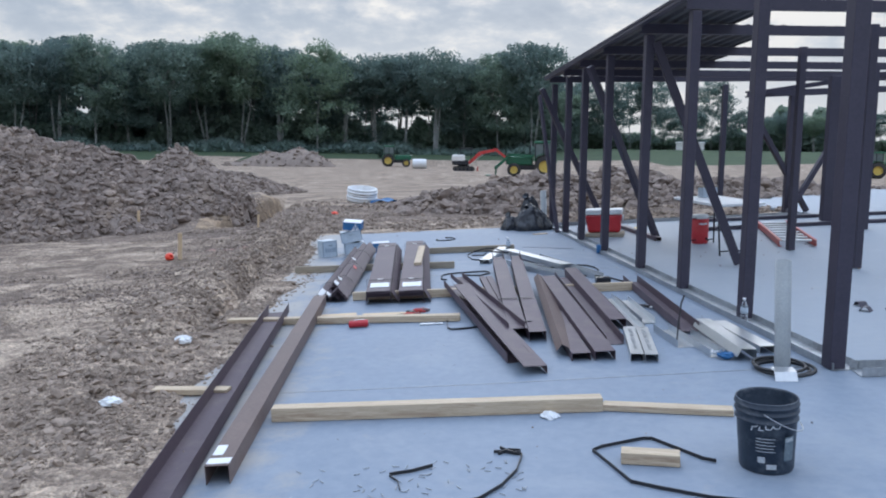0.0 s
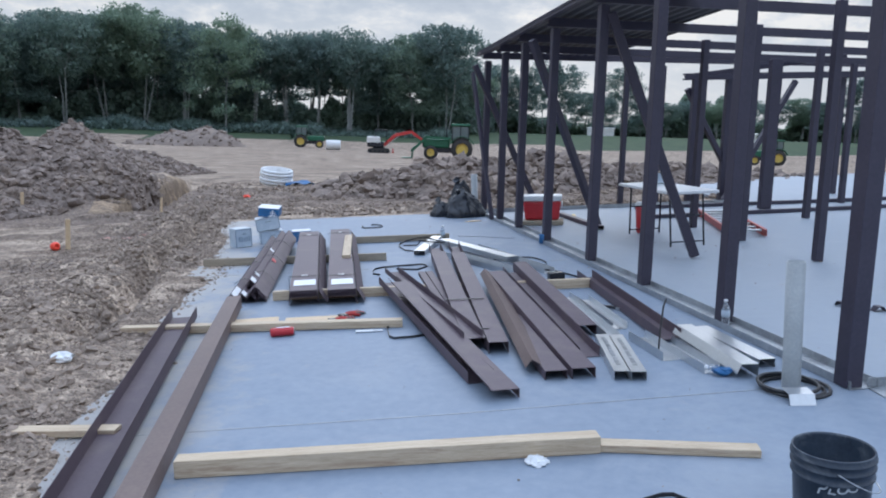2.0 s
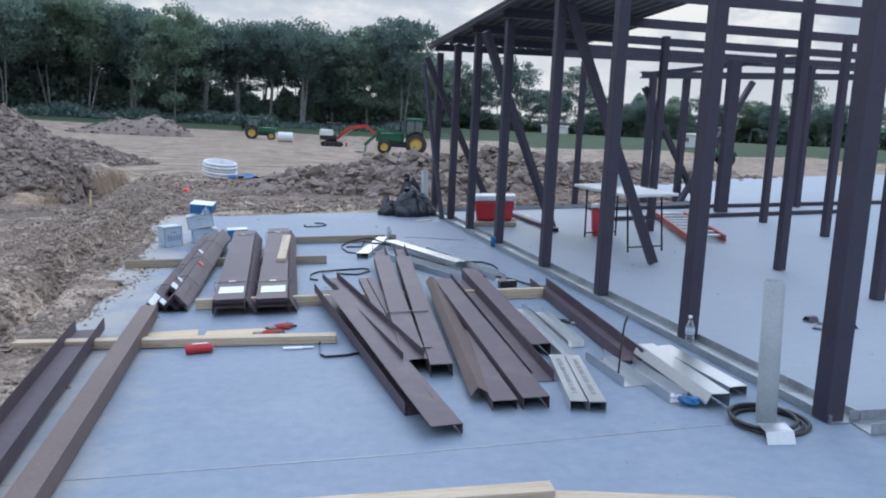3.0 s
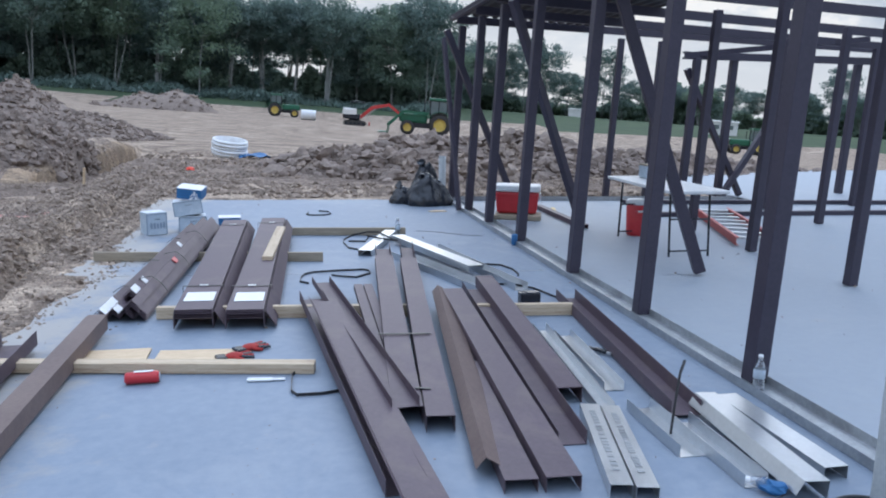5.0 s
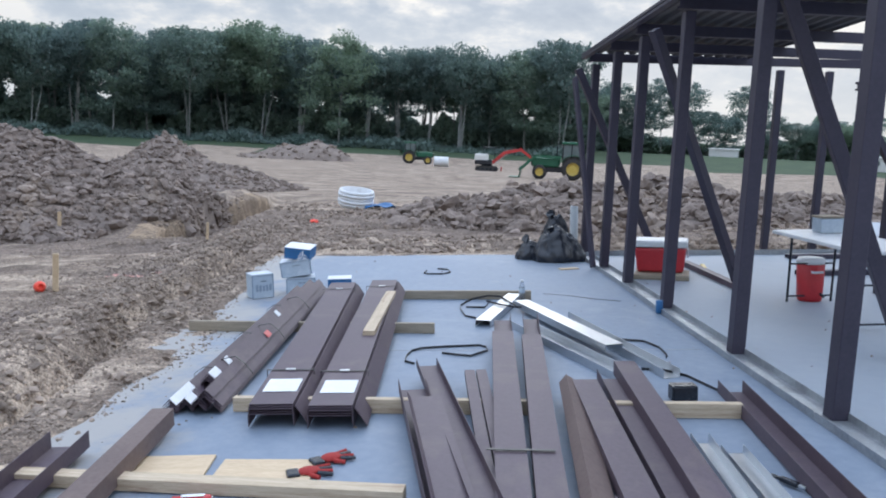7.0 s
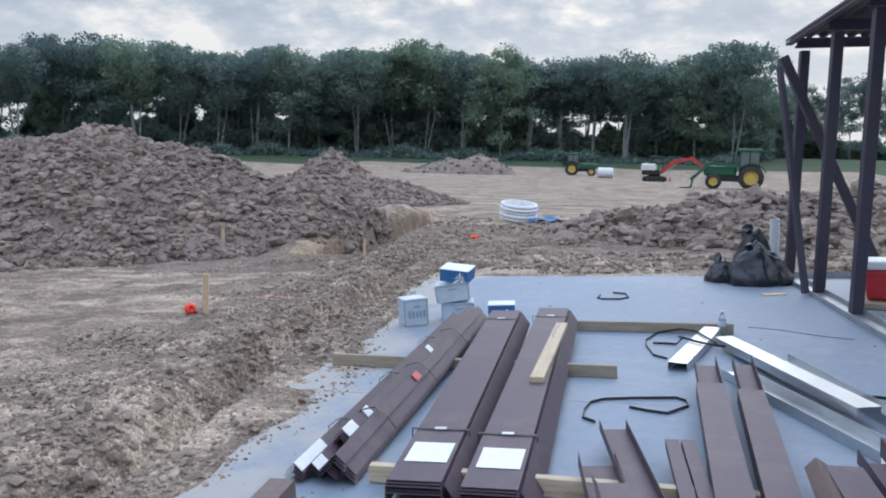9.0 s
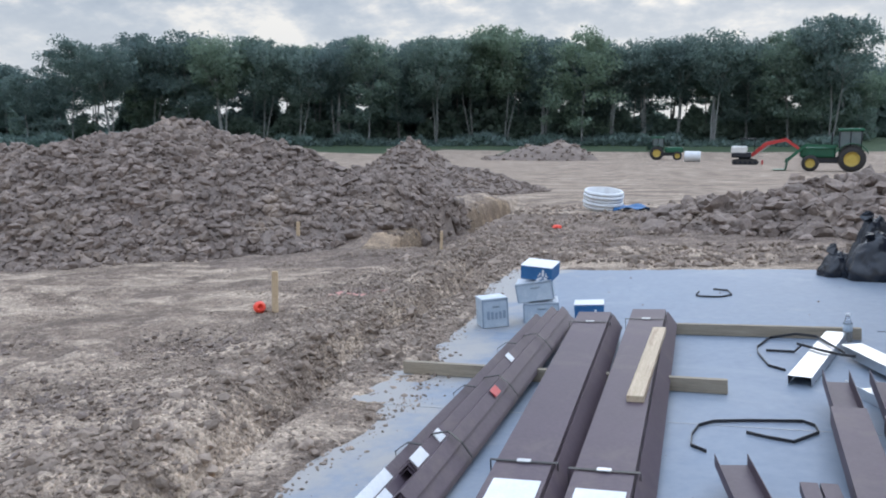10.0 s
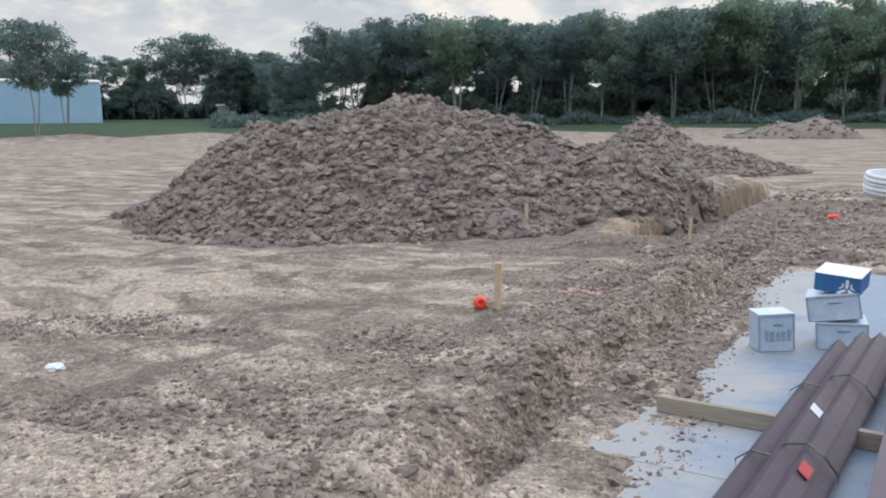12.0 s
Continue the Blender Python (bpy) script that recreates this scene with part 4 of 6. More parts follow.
az0 = np.array([p[0] for p in LINE])
el0 = np.array([p[1] for p in LINE]) * 0.97
az = -43.0
while az < 12.0:
    plant(az, 128 + RNG.uniform(-3, 5), float(np.interp(az, az0, el0)) * RNG.uniform(0.90, 1.05), int(RNG.choice((1, 3, 0, 1, 3, 2, 4))))
    az += 2.25 + RNG.uniform(-0.4, 0.5)
az = -44.0
while az < 13.0:
    plant(az, 140 + RNG.uniform(-4, 4), float(np.interp(az, az0, el0)) * RNG.uniform(0.85, 0.97), int(RNG.integers(0, 5)), 1.15)
    az += 2.4 + RNG.uniform(-0.4, 0.4)
az = -46.0
while az < 13.0:
    plant(az, 155 + RNG.uniform(-4, 4), float(np.interp(az, az0, el0)) * RNG.uniform(0.75, 0.9), int(RNG.integers(0, 5)), 1.35)
    az += 2.5 + RNG.uniform(-0.4, 0.4)
for a, e in ((12.6, 4.6), (14.2, 5.0), (16, 4.4), (17.6, 5.3), (19, 5.0), (20.6, 3.2), (23.2, 4.9), (22, 2.8), (24.6, 2.9), (26.3, 2.6), (28, 2.8), (29.8, 2.6), (31.5, 3.0), (33.4, 2.7), (35.2, 3.0), (36.5, 2.8), (38.4, 4.4), (40, 3.0), (42.5, 2.9), (45, 3.0), (48, 3.0), (51, 3.1), (54, 3.1)):
    plant(a, 165 + RNG.uniform(-8, 8), e, int(RNG.integers(0, 5)), 1.5 if e < 4 else 1.0)
for a, e in ((-58.6, 6.4), (-56.9, 4.6), (-60.6, 3.9), (-54.6, 4.2), (-53, 4.1), (-51.4, 4.3), (-49.6, 5.8), (-48.3, 4.6), (-46.8, 4.9), (-45.4, 4.6), (-63, 4.1), (-66, 4.2), (-44.2, 4.7)):
    plant(a, (112 if a in (-58.6, -56.9) else 150) + RNG.uniform(-3, 3), e, int(RNG.integers(0, 5)), 1.0 if a < -56 else 1.25)


def thicket(label, az_a, az_b, d0, d1, top, n, leaf, seed, hole=0.0):
    rng = np.random.default_rng(seed)
    a = np.radians(rng.uniform(az_a, az_b, n))
    d = rng.uniform(d0, d1, n)
    x, y = 0.3 + np.sin(a) * d, 4 + np.cos(a) * d
    env = top * (0.55 + 0.9 * np.clip(fbm(np.degrees(a) * 0.5, a * 0 + seed, 4, seed), -0.5, 0.6))
    z = height(x, y) + env * rng.random(n) ** 0.8
    if hole:
        keep = ~((fbm(np.degrees(a) * 1.6, z * 0.7, 3, seed + 3) > 0.52) & (z > 1.0))
        x, y, z = x[keep], y[keep], z[keep]
    n = len(x)
    pos = np.stack([x, y, z], -1)
    u = rng.normal(size=(n, 3))
    u /= np.linalg.norm(u, axis=1)[:, None]
    v = np.cross(u, rng.normal(size=(n, 3)))
    v /= np.linalg.norm(v, axis=1)[:, None]
    l = leaf * rng.uniform(0.5, 1.3, (n, 1))
    verts = np.stack([pos - u * l, pos + u * l * 0.6 + v * l * 0.8, pos + u * l * 0.7 - v * l * 0.7], 1).reshape(-1, 3)
    me = bpy.data.meshes.new("undergrowth")
    me.from_pydata(verts.tolist(), [], np.arange(n * 3).reshape(-1, 3).tolist())
    me.materials.append(LEAF)
    tagged(new("undergrowth", me), label, "undergrowth", "", "stuff")


thicket("dark leafy undergrowth deep inside the wood", -46, 14, 158, 172, 12.0, 90000, 0.8, 5, 1.0)
thicket("leafy young growth between the trunks of the wood", -44, 13, 134, 152, 6.5, 42000, 0.45, 15, 1.0)
thicket("low bushes and weeds along the edge of the wood", -48, 12, 121, 134, 1.9, 16000, 0.4, 6)
thicket("far belt of dark green trees behind the field", 12, 60, 172, 190, 8.5, 90000, 0.8, 7)
thicket("far belt of dark green trees behind the field", -70, -41, 158, 172, 9.5, 36000, 0.8, 8, 1.0)


# ---- far buildings and machines ----
def polar(a, d, lift=0.0):
    a = radians(a)
    x, y = 0.3 + math.sin(a) * d, 4 + math.cos(a) * d
    return Vector((x, y, float(height(x, y)) + lift))


def facing(a, d, turn=0.0):
    """A pose on the ground there, its x axis across the view."""
    return Matrix.Translation(polar(a, d)) @ Matrix.Rotation(-radians(a + turn), 4, "Z")


def hall(a, d, w, dep, h, mat, label, roof_h=0.6, wins=0, turn=0.0):
    t = thing("building", facing(a, d, turn), label, "building", slab=False)
    part("wall", box(bmesh.new(), -w / 2, w / 2, 0, dep, -1, h), mat, t)
    part("roof", extrude(bmesh.new(), [(-0.2, h), (dep / 2, h + roof_h), (dep + 0.2, h), (dep + 0.2, h + 0.15), (dep / 2, h + roof_h + 0.15), (-0.2, h + 0.15)], w + 0.4, -w / 2 - 0.2), OFFW, t)
    k = int(w / 1.0)
    for i in range(k + 1):
        x = -w / 2 + w * i / k
        part("wall_rib", box(bmesh.new(), x - 0.03, x + 0.03, -0.03, -0.001, 0, h), mat, t)
    for i in range(wins):
        x = -w / 2 + w * (i + 0.5) / wins
        o = part("window", box(bmesh.new(), x - 0.4, x + 0.4, -0.06, -0.01, h * 0.45, h * 0.78), GLASS, t)
        part("frame", box(bmesh.new(), x - 0.46, x + 0.46, -0.05, -0.005, h * 0.45 - 0.06, h * 0.45), OFFW, o)
    return t


hall(-59.5, 136, 22, 14, 6.2, BUILDW, "long pale blue metal building behind trees", turn=0)
hall(-47.0, 150, 3.2, 2.5, 2.2, OFFW, "small white shed at the edge of the field", 0.3)
hall(21.8, 150, 5.0, 3, 1.3, OFFW, "low white trailer beyond the field", 0.1)
hall(31.6, 125, 4.0, 2.4, 1.9, OFFW, "white site office with two windows", 0.1, 2)


def wheel(parent, x, y, r, w, side):
    bm = bmesh.new()
    m = Matrix.Translation((x, y, r)) @ Matrix.Rotation(math.pi / 2, 4, "X")
    prof = [(r * 0.58, -w / 2), (r * 0.9, -w / 2), (r, -w / 3), (r, w / 3), (r * 0.9, w / 2), (r * 0.58, w / 2)]
    lathe(bm, prof, 28, m)
    for i in range(22):
        a = 2 * math.pi * i / 22
        box(bm, -0.03, 0.03, -w / 2, w / 2, r * 0.97, r * 1.03, Matrix.Translation((x, y, r)) @ Matrix.Rotation(a, 4, "Y"))
    t = part("wheel", bm, RUBBER, parent, "black ribbed tyre")
    bm = bmesh.new()
    lathe(bm, [(0.02, -w * 0.15), (r * 0.25, -w * 0.2), (r * 0.5, -w * 0.05), (r * 0.6, -w * 0.42), (r * 0.6, w * 0.42), (r * 0.5, w * 0.05), (r * 0.25, w * 0.2), (0.02, w * 0.15)], 24, m)
    part("rim", bm, YELLOW, t, "yellow rim")


def tractor(m, label, loader=True, scale=1.0):
    """A farm tractor that points to -x."""
    t = thing("tractor", m @ Matrix.Scale(scale, 4), label, "tractor", slab=False)
    for y in (-0.75, 0.75):
        wheel(t, 0.75, y, 0.78, 0.42, y)
        wheel(t, -1.55, y * 0.93, 0.5, 0.32, y)
    bm = box(bmesh.new(), -2.15, -0.15, -0.36, 0.36, 0.85, 1.5, bevel=0.12)
    part("hood", bm, GREEN, t, "green engine hood")
    part("grille", box(bmesh.new(), -2.19, -2.12, -0.28, 0.28, 0.9, 1.35, bevel=0.02), BLACK, t)
    part("chassis", box(bmesh.new(), -2.0, 1.0, -0.22, 0.22, 0.5, 0.9, bevel=0.05), BLACK, t)
    part("axle", cyl(bmesh.new(), (-1.55, -0.7, 0.5), (-1.55, 0.7, 0.5), 0.08), BLACK, t)
    for y in (-0.75, 0.75):
        bm = bmesh.new()
        pts = [(0.75 + 0.95 * math.cos(a), 0.8 + 0.93 * math.sin(a)) for a in np.linspace(0.35, 2.75, 9)]
        for (xa, za), (xb, zb) in zip(pts, pts[1:]):
            m2 = Matrix.Translation(((xa + xb) / 2, y, (za + zb) / 2)) @ Matrix.Rotation(-math.atan2(zb - za, xb - xa), 4, "Y")
            ln = math.hypot(xb - xa, zb - za)
            box(bm, -ln / 2, ln / 2, -0.24, 0.24, -0.02, 0.02, m2)
        part("fender", bm, GREEN, t, "green rear fender")
    cab = part("cab", box(bmesh.new(), 0.0, 1.25, -0.6, 0.6, 0.95, 1.35, bevel=0.05), GREEN, t)
    for x in (0.02, 0.62, 1.22):
        for y in (-0.58, 0.58):
            part("pillar", box(bmesh.new(), x - 0.035, x + 0.035, y - 0.03, y + 0.03, 1.3, 2.5), BLACK, cab)
    part("glazing", box(bmesh.new(), 0.05, 1.2, -0.57, 0.57, 1.34, 2.45), GLASS, cab, "opaque cab glass toned for the daylight seen through it")
    part("cab_roof", box(bmesh.new(), -0.1, 1.35, -0.68, 0.68, 2.48, 2.66, bevel=0.06), GREEN, cab)
    part("exhaust", cyl(bmesh.new(), (-0.4, 0.3, 1.4), (-0.4, 0.3, 2.35), 0.04), BLACK, t)
    part("front_lamp", box(bmesh.new(), -2.2, -2.16, -0.3, 0.3, 1.36, 1.44), OFFW, t)
    if loader:
        bm = bmesh.new()
        for y in (-0.5, 0.5):
            for (xa, za), (xb, zb) in zip(((-0.1, 1.55), (-1.9, 1.6)), ((-1.9, 1.6), (-3.0, 0.55))):
                m2, n_ = run((xa, y, za), (xb, y, zb))
                box(bm, 0, n_, -0.06, 0.06, -0.09, 0.09, m2)
        cyl(bm, (-1.9, -0.5, 1.5), (-1.9, 0.5, 1.5), 0.06)
        part("loader_arm", bm, GREEN, t)
        bm = extrude(bmesh.new(), [(0.0, 0.0), (-0.75, 0.02), (-0.75, 0.05), (-0.05, 0.06), (0.05, 0.65), (-0.02, 0.75), (0.02, 0.78), (0.1, 0.66)], 1.9, -0.95, Matrix.Translation((-2.95, 0, 0.03)) @ Matrix.Rotation(-math.pi / 2, 4, "Z"))
        part("bucket", bm, GREEN, t, "green front loader bucket")
    return t


tractor(facing(10.9, 61.5) @ Matrix.Scale(1.1, 4), "green farm tractor with a front loader and yellow rims, parked")
tractor(facing(0.1, 96) @ Matrix.Rotation(math.pi, 4, "Z"), "green farm tractor with a cab parked on bare soil", False)
tractor(facing(33.6, 85) @ Matrix.Rotation(0.3, 4, "Z"), "green tractor with a cab standing far beyond the building frame", False)


def limb(bm, a, b, w0, w1, mat=0):
    m2, n_ = run(a, b)
    vs = [bm.verts.new(m2 @ Vector(c)) for c in ((0, -w0 / 2, -w0 / 2), (0, w0 / 2, -w0 / 2), (0, w0 / 2, w0 / 2), (0, -w0 / 2, w0 / 2), (n_, -w1 / 2, -w1 / 2), (n_, w1 / 2, -w1 / 2), (n_, w1 / 2, w1 / 2), (n_, -w1 / 2, w1 / 2))]
    for f in ((3, 2, 1, 0), (4, 5, 6, 7), (0, 1, 5, 4), (1, 2, 6, 5), (2, 3, 7, 6), (3, 0, 4, 7)):
        bm.faces.new([vs[i] for i in f])


def excavator(m):
    t = thing("mini_excavator", m, "red and white mini excavator parked with its arm arched", "excavator", slab=False)
    for y in (-0.75, 0.75):
        bm = extrude(bmesh.new(), [(-1.1, 0.12), (-0.95, 0.0), (0.95, 0.0), (1.1, 0.12), (1.15, 0.3), (0.95, 0.5), (-0.95, 0.5), (-1.15, 0.3)], 0.35, -0.175, Matrix.Translation((0, y, 0)) @ Matrix.Rotation(math.pi / 2, 4, "Z"))
        tr = part("track", bm, RUBBER, t, "black rubber track")
        bm = bmesh.new()
        for x in (-0.85, -0.4, 0, 0.4, 0.85):
            cyl(bm, (x, y - 0.19, 0.2), (x, y + 0.19, 0.2), 0.14)
        part("rollers", bm, BLACK, tr)
    part("undercarriage", box(bmesh.new(), -0.6, 0.6, -0.6, 0.6, 0.3, 0.6, bevel=0.05), BLACK, t)
    part("body", box(bmesh.new(), -1.2, 0.5, -0.8, 0.8, 0.62, 1.15, bevel=0.12), BLACK, t)
    part("engine_cover", box(bmesh.new(), -1.25, 0.15, -0.8, 0.8, 0.95, 1.7, bevel=0.18), OFFW, t, "white rounded engine cover")
    for x in (-0.35, 0.75):
        for y in (-0.65, 0.65):
            bm = box(bmesh.new(), x - 0.03, x + 0.03, y - 0.03, y + 0.03, 1.1, 2.3)
            part("canopy_post", bm, BLACK, t)
    part("canopy", box(bmesh.new(), -0.5, 0.9, -0.75, 0.75, 2.3, 2.4, bevel=0.03), BLACK, t)
    bm = bmesh.new()
    for a, b, w0, w1 in (((0.5, 0, 0.8), (1.7, 0, 1.9), 0.3, 0.34), ((1.7, 0, 1.9), (3.3, 0, 2.25), 0.34, 0.26)):
        limb(bm, a, b, w0, w1)
    b_ = part("boom", bm, REDPAINT, t, "red arched boom")
    bm = bmesh.new()
    cyl(bm, (0.8, 0, 0.9), (2.0, 0, 1.75), 0.06)
    part("ram", bm, GALV, b_)
    bm = bmesh.new()
    limb(bm, (3.2, 0, 2.35), (4.8, 0, 1.2), 0.28, 0.18)
    part("stick", bm, REDPAINT, t, "red stick")
    bm = extrude(bmesh.new(), [(0, 0), (0.35, -0.5), (0.1, -0.65), (-0.25, -0.45), (-0.2, 0.0)], 0.5, -0.25, Matrix.Translation((4.8, 0, 1.2)) @ Matrix.Rotation(-math.pi / 2, 4, "Z"))
    part("bucket", bm, BLACK, t)
    bm = bmesh.new()
    box(bm, -0.12, 0.0, -0.75, 0.75, 0.05, 0.45, Matrix.Translation((1.5, 0, 0)))
    part("blade", bm, REDPAINT, t)
    return t


excavator(facing(5.4, 78))
t = thing("water_tank", facing(2.0, 88) @ Matrix.Scale(0.85, 4), "white plastic tank lying on bare soil", "tank", slab=False)
part("shell", cyl(bmesh.new(), (-0.9, 0, 0.65), (1.0, 0, 0.65), 0.65, seg=24), WPLASTIC, t)
bm = bmesh.new()
for x in (-0.5, 0.1, 0.7):
    cyl(bm, (x, 0, 0.65), (x + 0.06, 0, 0.65), 0.68, seg=24)
part("ribs", bm, WPLASTIC, t)

BUCKETM = surface("dusty_black_pail", (0.010, 0.020, 0.038), (0.030, 0.045, 0.070), (0.35, 0.55), scale=14, fine=60, spot=(0.22, 0.24, 0.26), spot_scale=9, spot_amount=0.35)
PRINTW = surface("worn_white_print", (0.30, 0.33, 0.36), (0.55, 0.58, 0.6), (0.5, 0.7), scale=40)
LABELG = surface("grey_print_label", (0.10, 0.14, 0.17), (0.18, 0.22, 0.25), (0.5, 0.6), scale=30)

# ---- things on the soil ----
def on_soil(x, y, lift=0.0, turn=0.0):
    return Matrix.Translation((x, y, float(height(x, y)) + lift)) @ Matrix.Rotation(radians(turn), 4, "Z")


t = thing("pipe_coil", on_soil(-1.0, 23.35, 0.05) @ pose(0, 0, 0, 7, 4, 0) @ Matrix.Diagonal((0.9, 0.9, 1.25, 1)), "coil of white plastic pipe lying flat on churned soil", "pipe coil", slab=False)
for k in range(5):
    bm = lathe(bmesh.new(), [(0.46 + 0.02 * (k % 2) + 0.032 * math.cos(a), 0.06 + 0.062 * k + 0.034 * math.sin(a)) for a in np.linspace(0, 2 * math.pi, 9)], 32)
    part("turn", bm, WPLASTIC, t)
part("core", lathe(bmesh.new(), [(0.42, 0.0), (0.435, 0.0), (0.435, 0.34), (0.42, 0.34), (0.42, 0.0)], 32), WPLASTIC, t)
t = thing("tarpaulin", on_soil(-0.28, 23.2), "crumpled blue tarpaulin beside a coil of pipe", "tarpaulin", slab=False)
bm = bmesh.new()
bmesh.ops.create_grid(bm, x_segments=14, y_segments=10, size=0.5)
for v in bm.verts:
    v.co.x *= 0.9
    v.co.y *= 0.7
    v.co.z = 0.10 + 0.10 * noise.noise(v.co * 4) - 0.12 * v.co.length
bmesh.ops.solidify(bm, geom=bm.faces[:], thickness=0.01)
part("sheet", bm, BLUE, t)


def stake(x, y, h, w, label):
    t = thing("wooden_stake", on_soil(x, y, -0.05) @ pose(0, 0, 0, 1.5, 1.2, 20), label, "survey stake", slab=False)
    bm = box(bmesh.new(), -w / 2, w / 2, -0.02, 0.02, 0, h + 0.05, bevel=0.003)
    part("stick", bm, PLY, t)
    return t


stake(-3.47, 12.35, 0.42, 0.06, "pale wooden survey stake driven into the soil")
stake(-5.66, 17.36, 0.45, 0.06, "pale wooden survey stake at the foot of a dirt heap")
stake(-3.0, 16.9, 0.3, 0.04, "short wooden survey stake beside a trench")
t = thing("plastic_plug", on_soil(-3.62, 12.3, 0.05), "small bright orange plastic cap lying beside a stake", "plastic cap", slab=False)
part("cap", lathe(bmesh.new(), [(0.001, -0.07), (0.04, -0.06), (0.058, -0.025), (0.062, 0.025), (0.04, 0.055), (0.025, 0.06), (0.03, 0.03), (0.001, 0.03)], 20, pose(0, 0, 0, 80, 0, 40)), ORANGE, t)


def litter(x, y, r, mat, label, cat, soil=True, turn=0.0):
    m = on_soil(x, y, r * 0.45, turn) if soil else Matrix.Translation((x, y, r * 0.4)) @ Matrix.Rotation(radians(turn), 4, "Z")
    t = thing(cat.replace(" ", "_"), m, label, cat, slab=not soil)
    bm = bmesh.new()
    bmesh.ops.create_icosphere(bm, subdivisions=3, radius=r)
    for v in bm.verts:
        v.co *= 1 + 0.35 * noise.noise(v.co / r * 2.2 + Vector((x, y, 0)))
        v.co.z *= 0.6
        v.co.x *= 1.2
    part("sheet", bm, mat, t)
    return t


litter(-1.91, 6.47, 0.06, WPLASTIC, "crumpled white plastic cup on the soil", "plastic cup")
litter(-1.98, 4.95, 0.055, WPLASTIC, "crumpled white and red wrapper on the soil", "wrapper")
litter(-1.55, 19.6, 0.07, ORANGE, "small crumpled red plastic scrap on churned soil", "plastic scrap")
litter(-5.63, 9.53, 0.06, WPLASTIC, "crumpled white litter on bare soil", "wrapper")


# ---- things on the slab ----
PRINT = surface("faded_print", (0.22, 0.28, 0.36), (0.30, 0.36, 0.44), (0.6, 0.8), scale=8)


WRAP = surface("wrapped_white_card", (0.50, 0.56, 0.63), (0.64, 0.69, 0.74), (0.3, 0.5), scale=7, spot=(0.42, 0.50, 0.58), spot_scale=6)


def carton(x, y, z, w, d, h, turn, mat, label, tilt=(0, 0), bands=1):
    t = thing("carton", Matrix.Translation((x, y, z + 0.002)) @ pose(0, 0, 0, tilt[0], tilt[1], turn), label, "carton", "cartons on the slab")
    bm = box(bmesh.new(), -w / 2, w / 2, -d / 2, d / 2, 0, h, bevel=0.006)
    for v in bm.verts:
        v.co += Vector((noise.noise(v.co * 9), noise.noise(v.co * 9 + Vector((5, 0, 0))), 0)) * 0.006
    part("body", bm, mat, t)
    part("top", box(bmesh.new(), -w / 2 - 0.003, w / 2 + 0.003, -d / 2 - 0.003, d / 2 + 0.003, h + 0.001, h + 0.006), WHITE if not bands else WRAP, t, "white top flaps")
    if bands:
        part("print", box(bmesh.new(), -w * 0.10, w * 0.16, -d / 2 - 0.006, -d / 2 - 0.0035, h * 0.70, h * 0.74), LABELG, t, "row of dark print")
        part("tape", box(bmesh.new(), -w / 2 - 0.004, w / 2 + 0.004, -d / 2 - 0.003, -d / 2 - 0.0005, h * 0.93, h * 0.96), PRINT, t)
        for q in (-0.34, -0.18, -0.02, 0.14, 0.30) if bands == 2 else ():
            part("print", box(bmesh.new(), w * q, w * q + 0.024, -d / 2 - 0.006, -d / 2 - 0.0035, h * 0.30, h * (0.52 + abs(q) * 0.2)), PRINT, t, "faded upright bar of print")
        for s in (-1, 1):
            part("edge_tape", box(bmesh.new(), s * w / 2 - 0.006, s * w / 2 + 0.005, -d / 2 - 0.005, -d / 2 + 0.004, 0.005, h), PRINT, t, "dull blue-grey taped edge")
    else:
        bm = bmesh.new()
        for i in range(3):
            mm = Matrix.Translation((w * 0.22, -d / 2 - 0.004, h * 0.3)) @ Matrix.Rotation(radians(120 * i), 4, "Y")
            box(bm, -0.009, 0.009, 0, 0.003, 0.008, 0.065, mm)
            box(bm, -0.03, -0.021, 0, 0.003, 0.012, 0.04, mm)
            box(bm, 0.021, 0.03, 0, 0.003, 0.012, 0.04, mm)
        part("emblem", bm, WHITE, t, "plain white emblem of bars")
    return t


carton(-1.13, 11.90, 0.0, 0.225, 0.20, 0.25, 30, CARD, "pale blue-grey carton wrapped in plastic on the slab", bands=2)
carton(-0.73, 12.12, 0.0, 0.30, 0.28, 0.175, 9, CARD, "pale blue carton at the foot of a stack")
carton(-0.76, 12.12, 0.196, 0.31, 0.28, 0.165, 5, CARD, "pale blue carton in the middle of a stack", (0, -7))
carton(-0.73, 12.14, 0.385, 0.28, 0.26, 0.12, -8, BLUE, "blue carton with a white top leaning on a stack", (5, 6), 0)
carton(-0.31, 12.16, 0.0, 0.25, 0.22, 0.145, 4, BLUE, "blue carton with a white top and plain emblem on the slab", (0, 0), 0)
t = thing("paper_scrap", Matrix.Translation((-1.12, 11.95, 0.24)), "crumpled scrap of paper on a carton", "paper scrap")
part("sheet", box(bmesh.new(), -0.04, 0.04, -0.03, 0.03, 0, 0.02, bevel=0.008), WHITE, t)


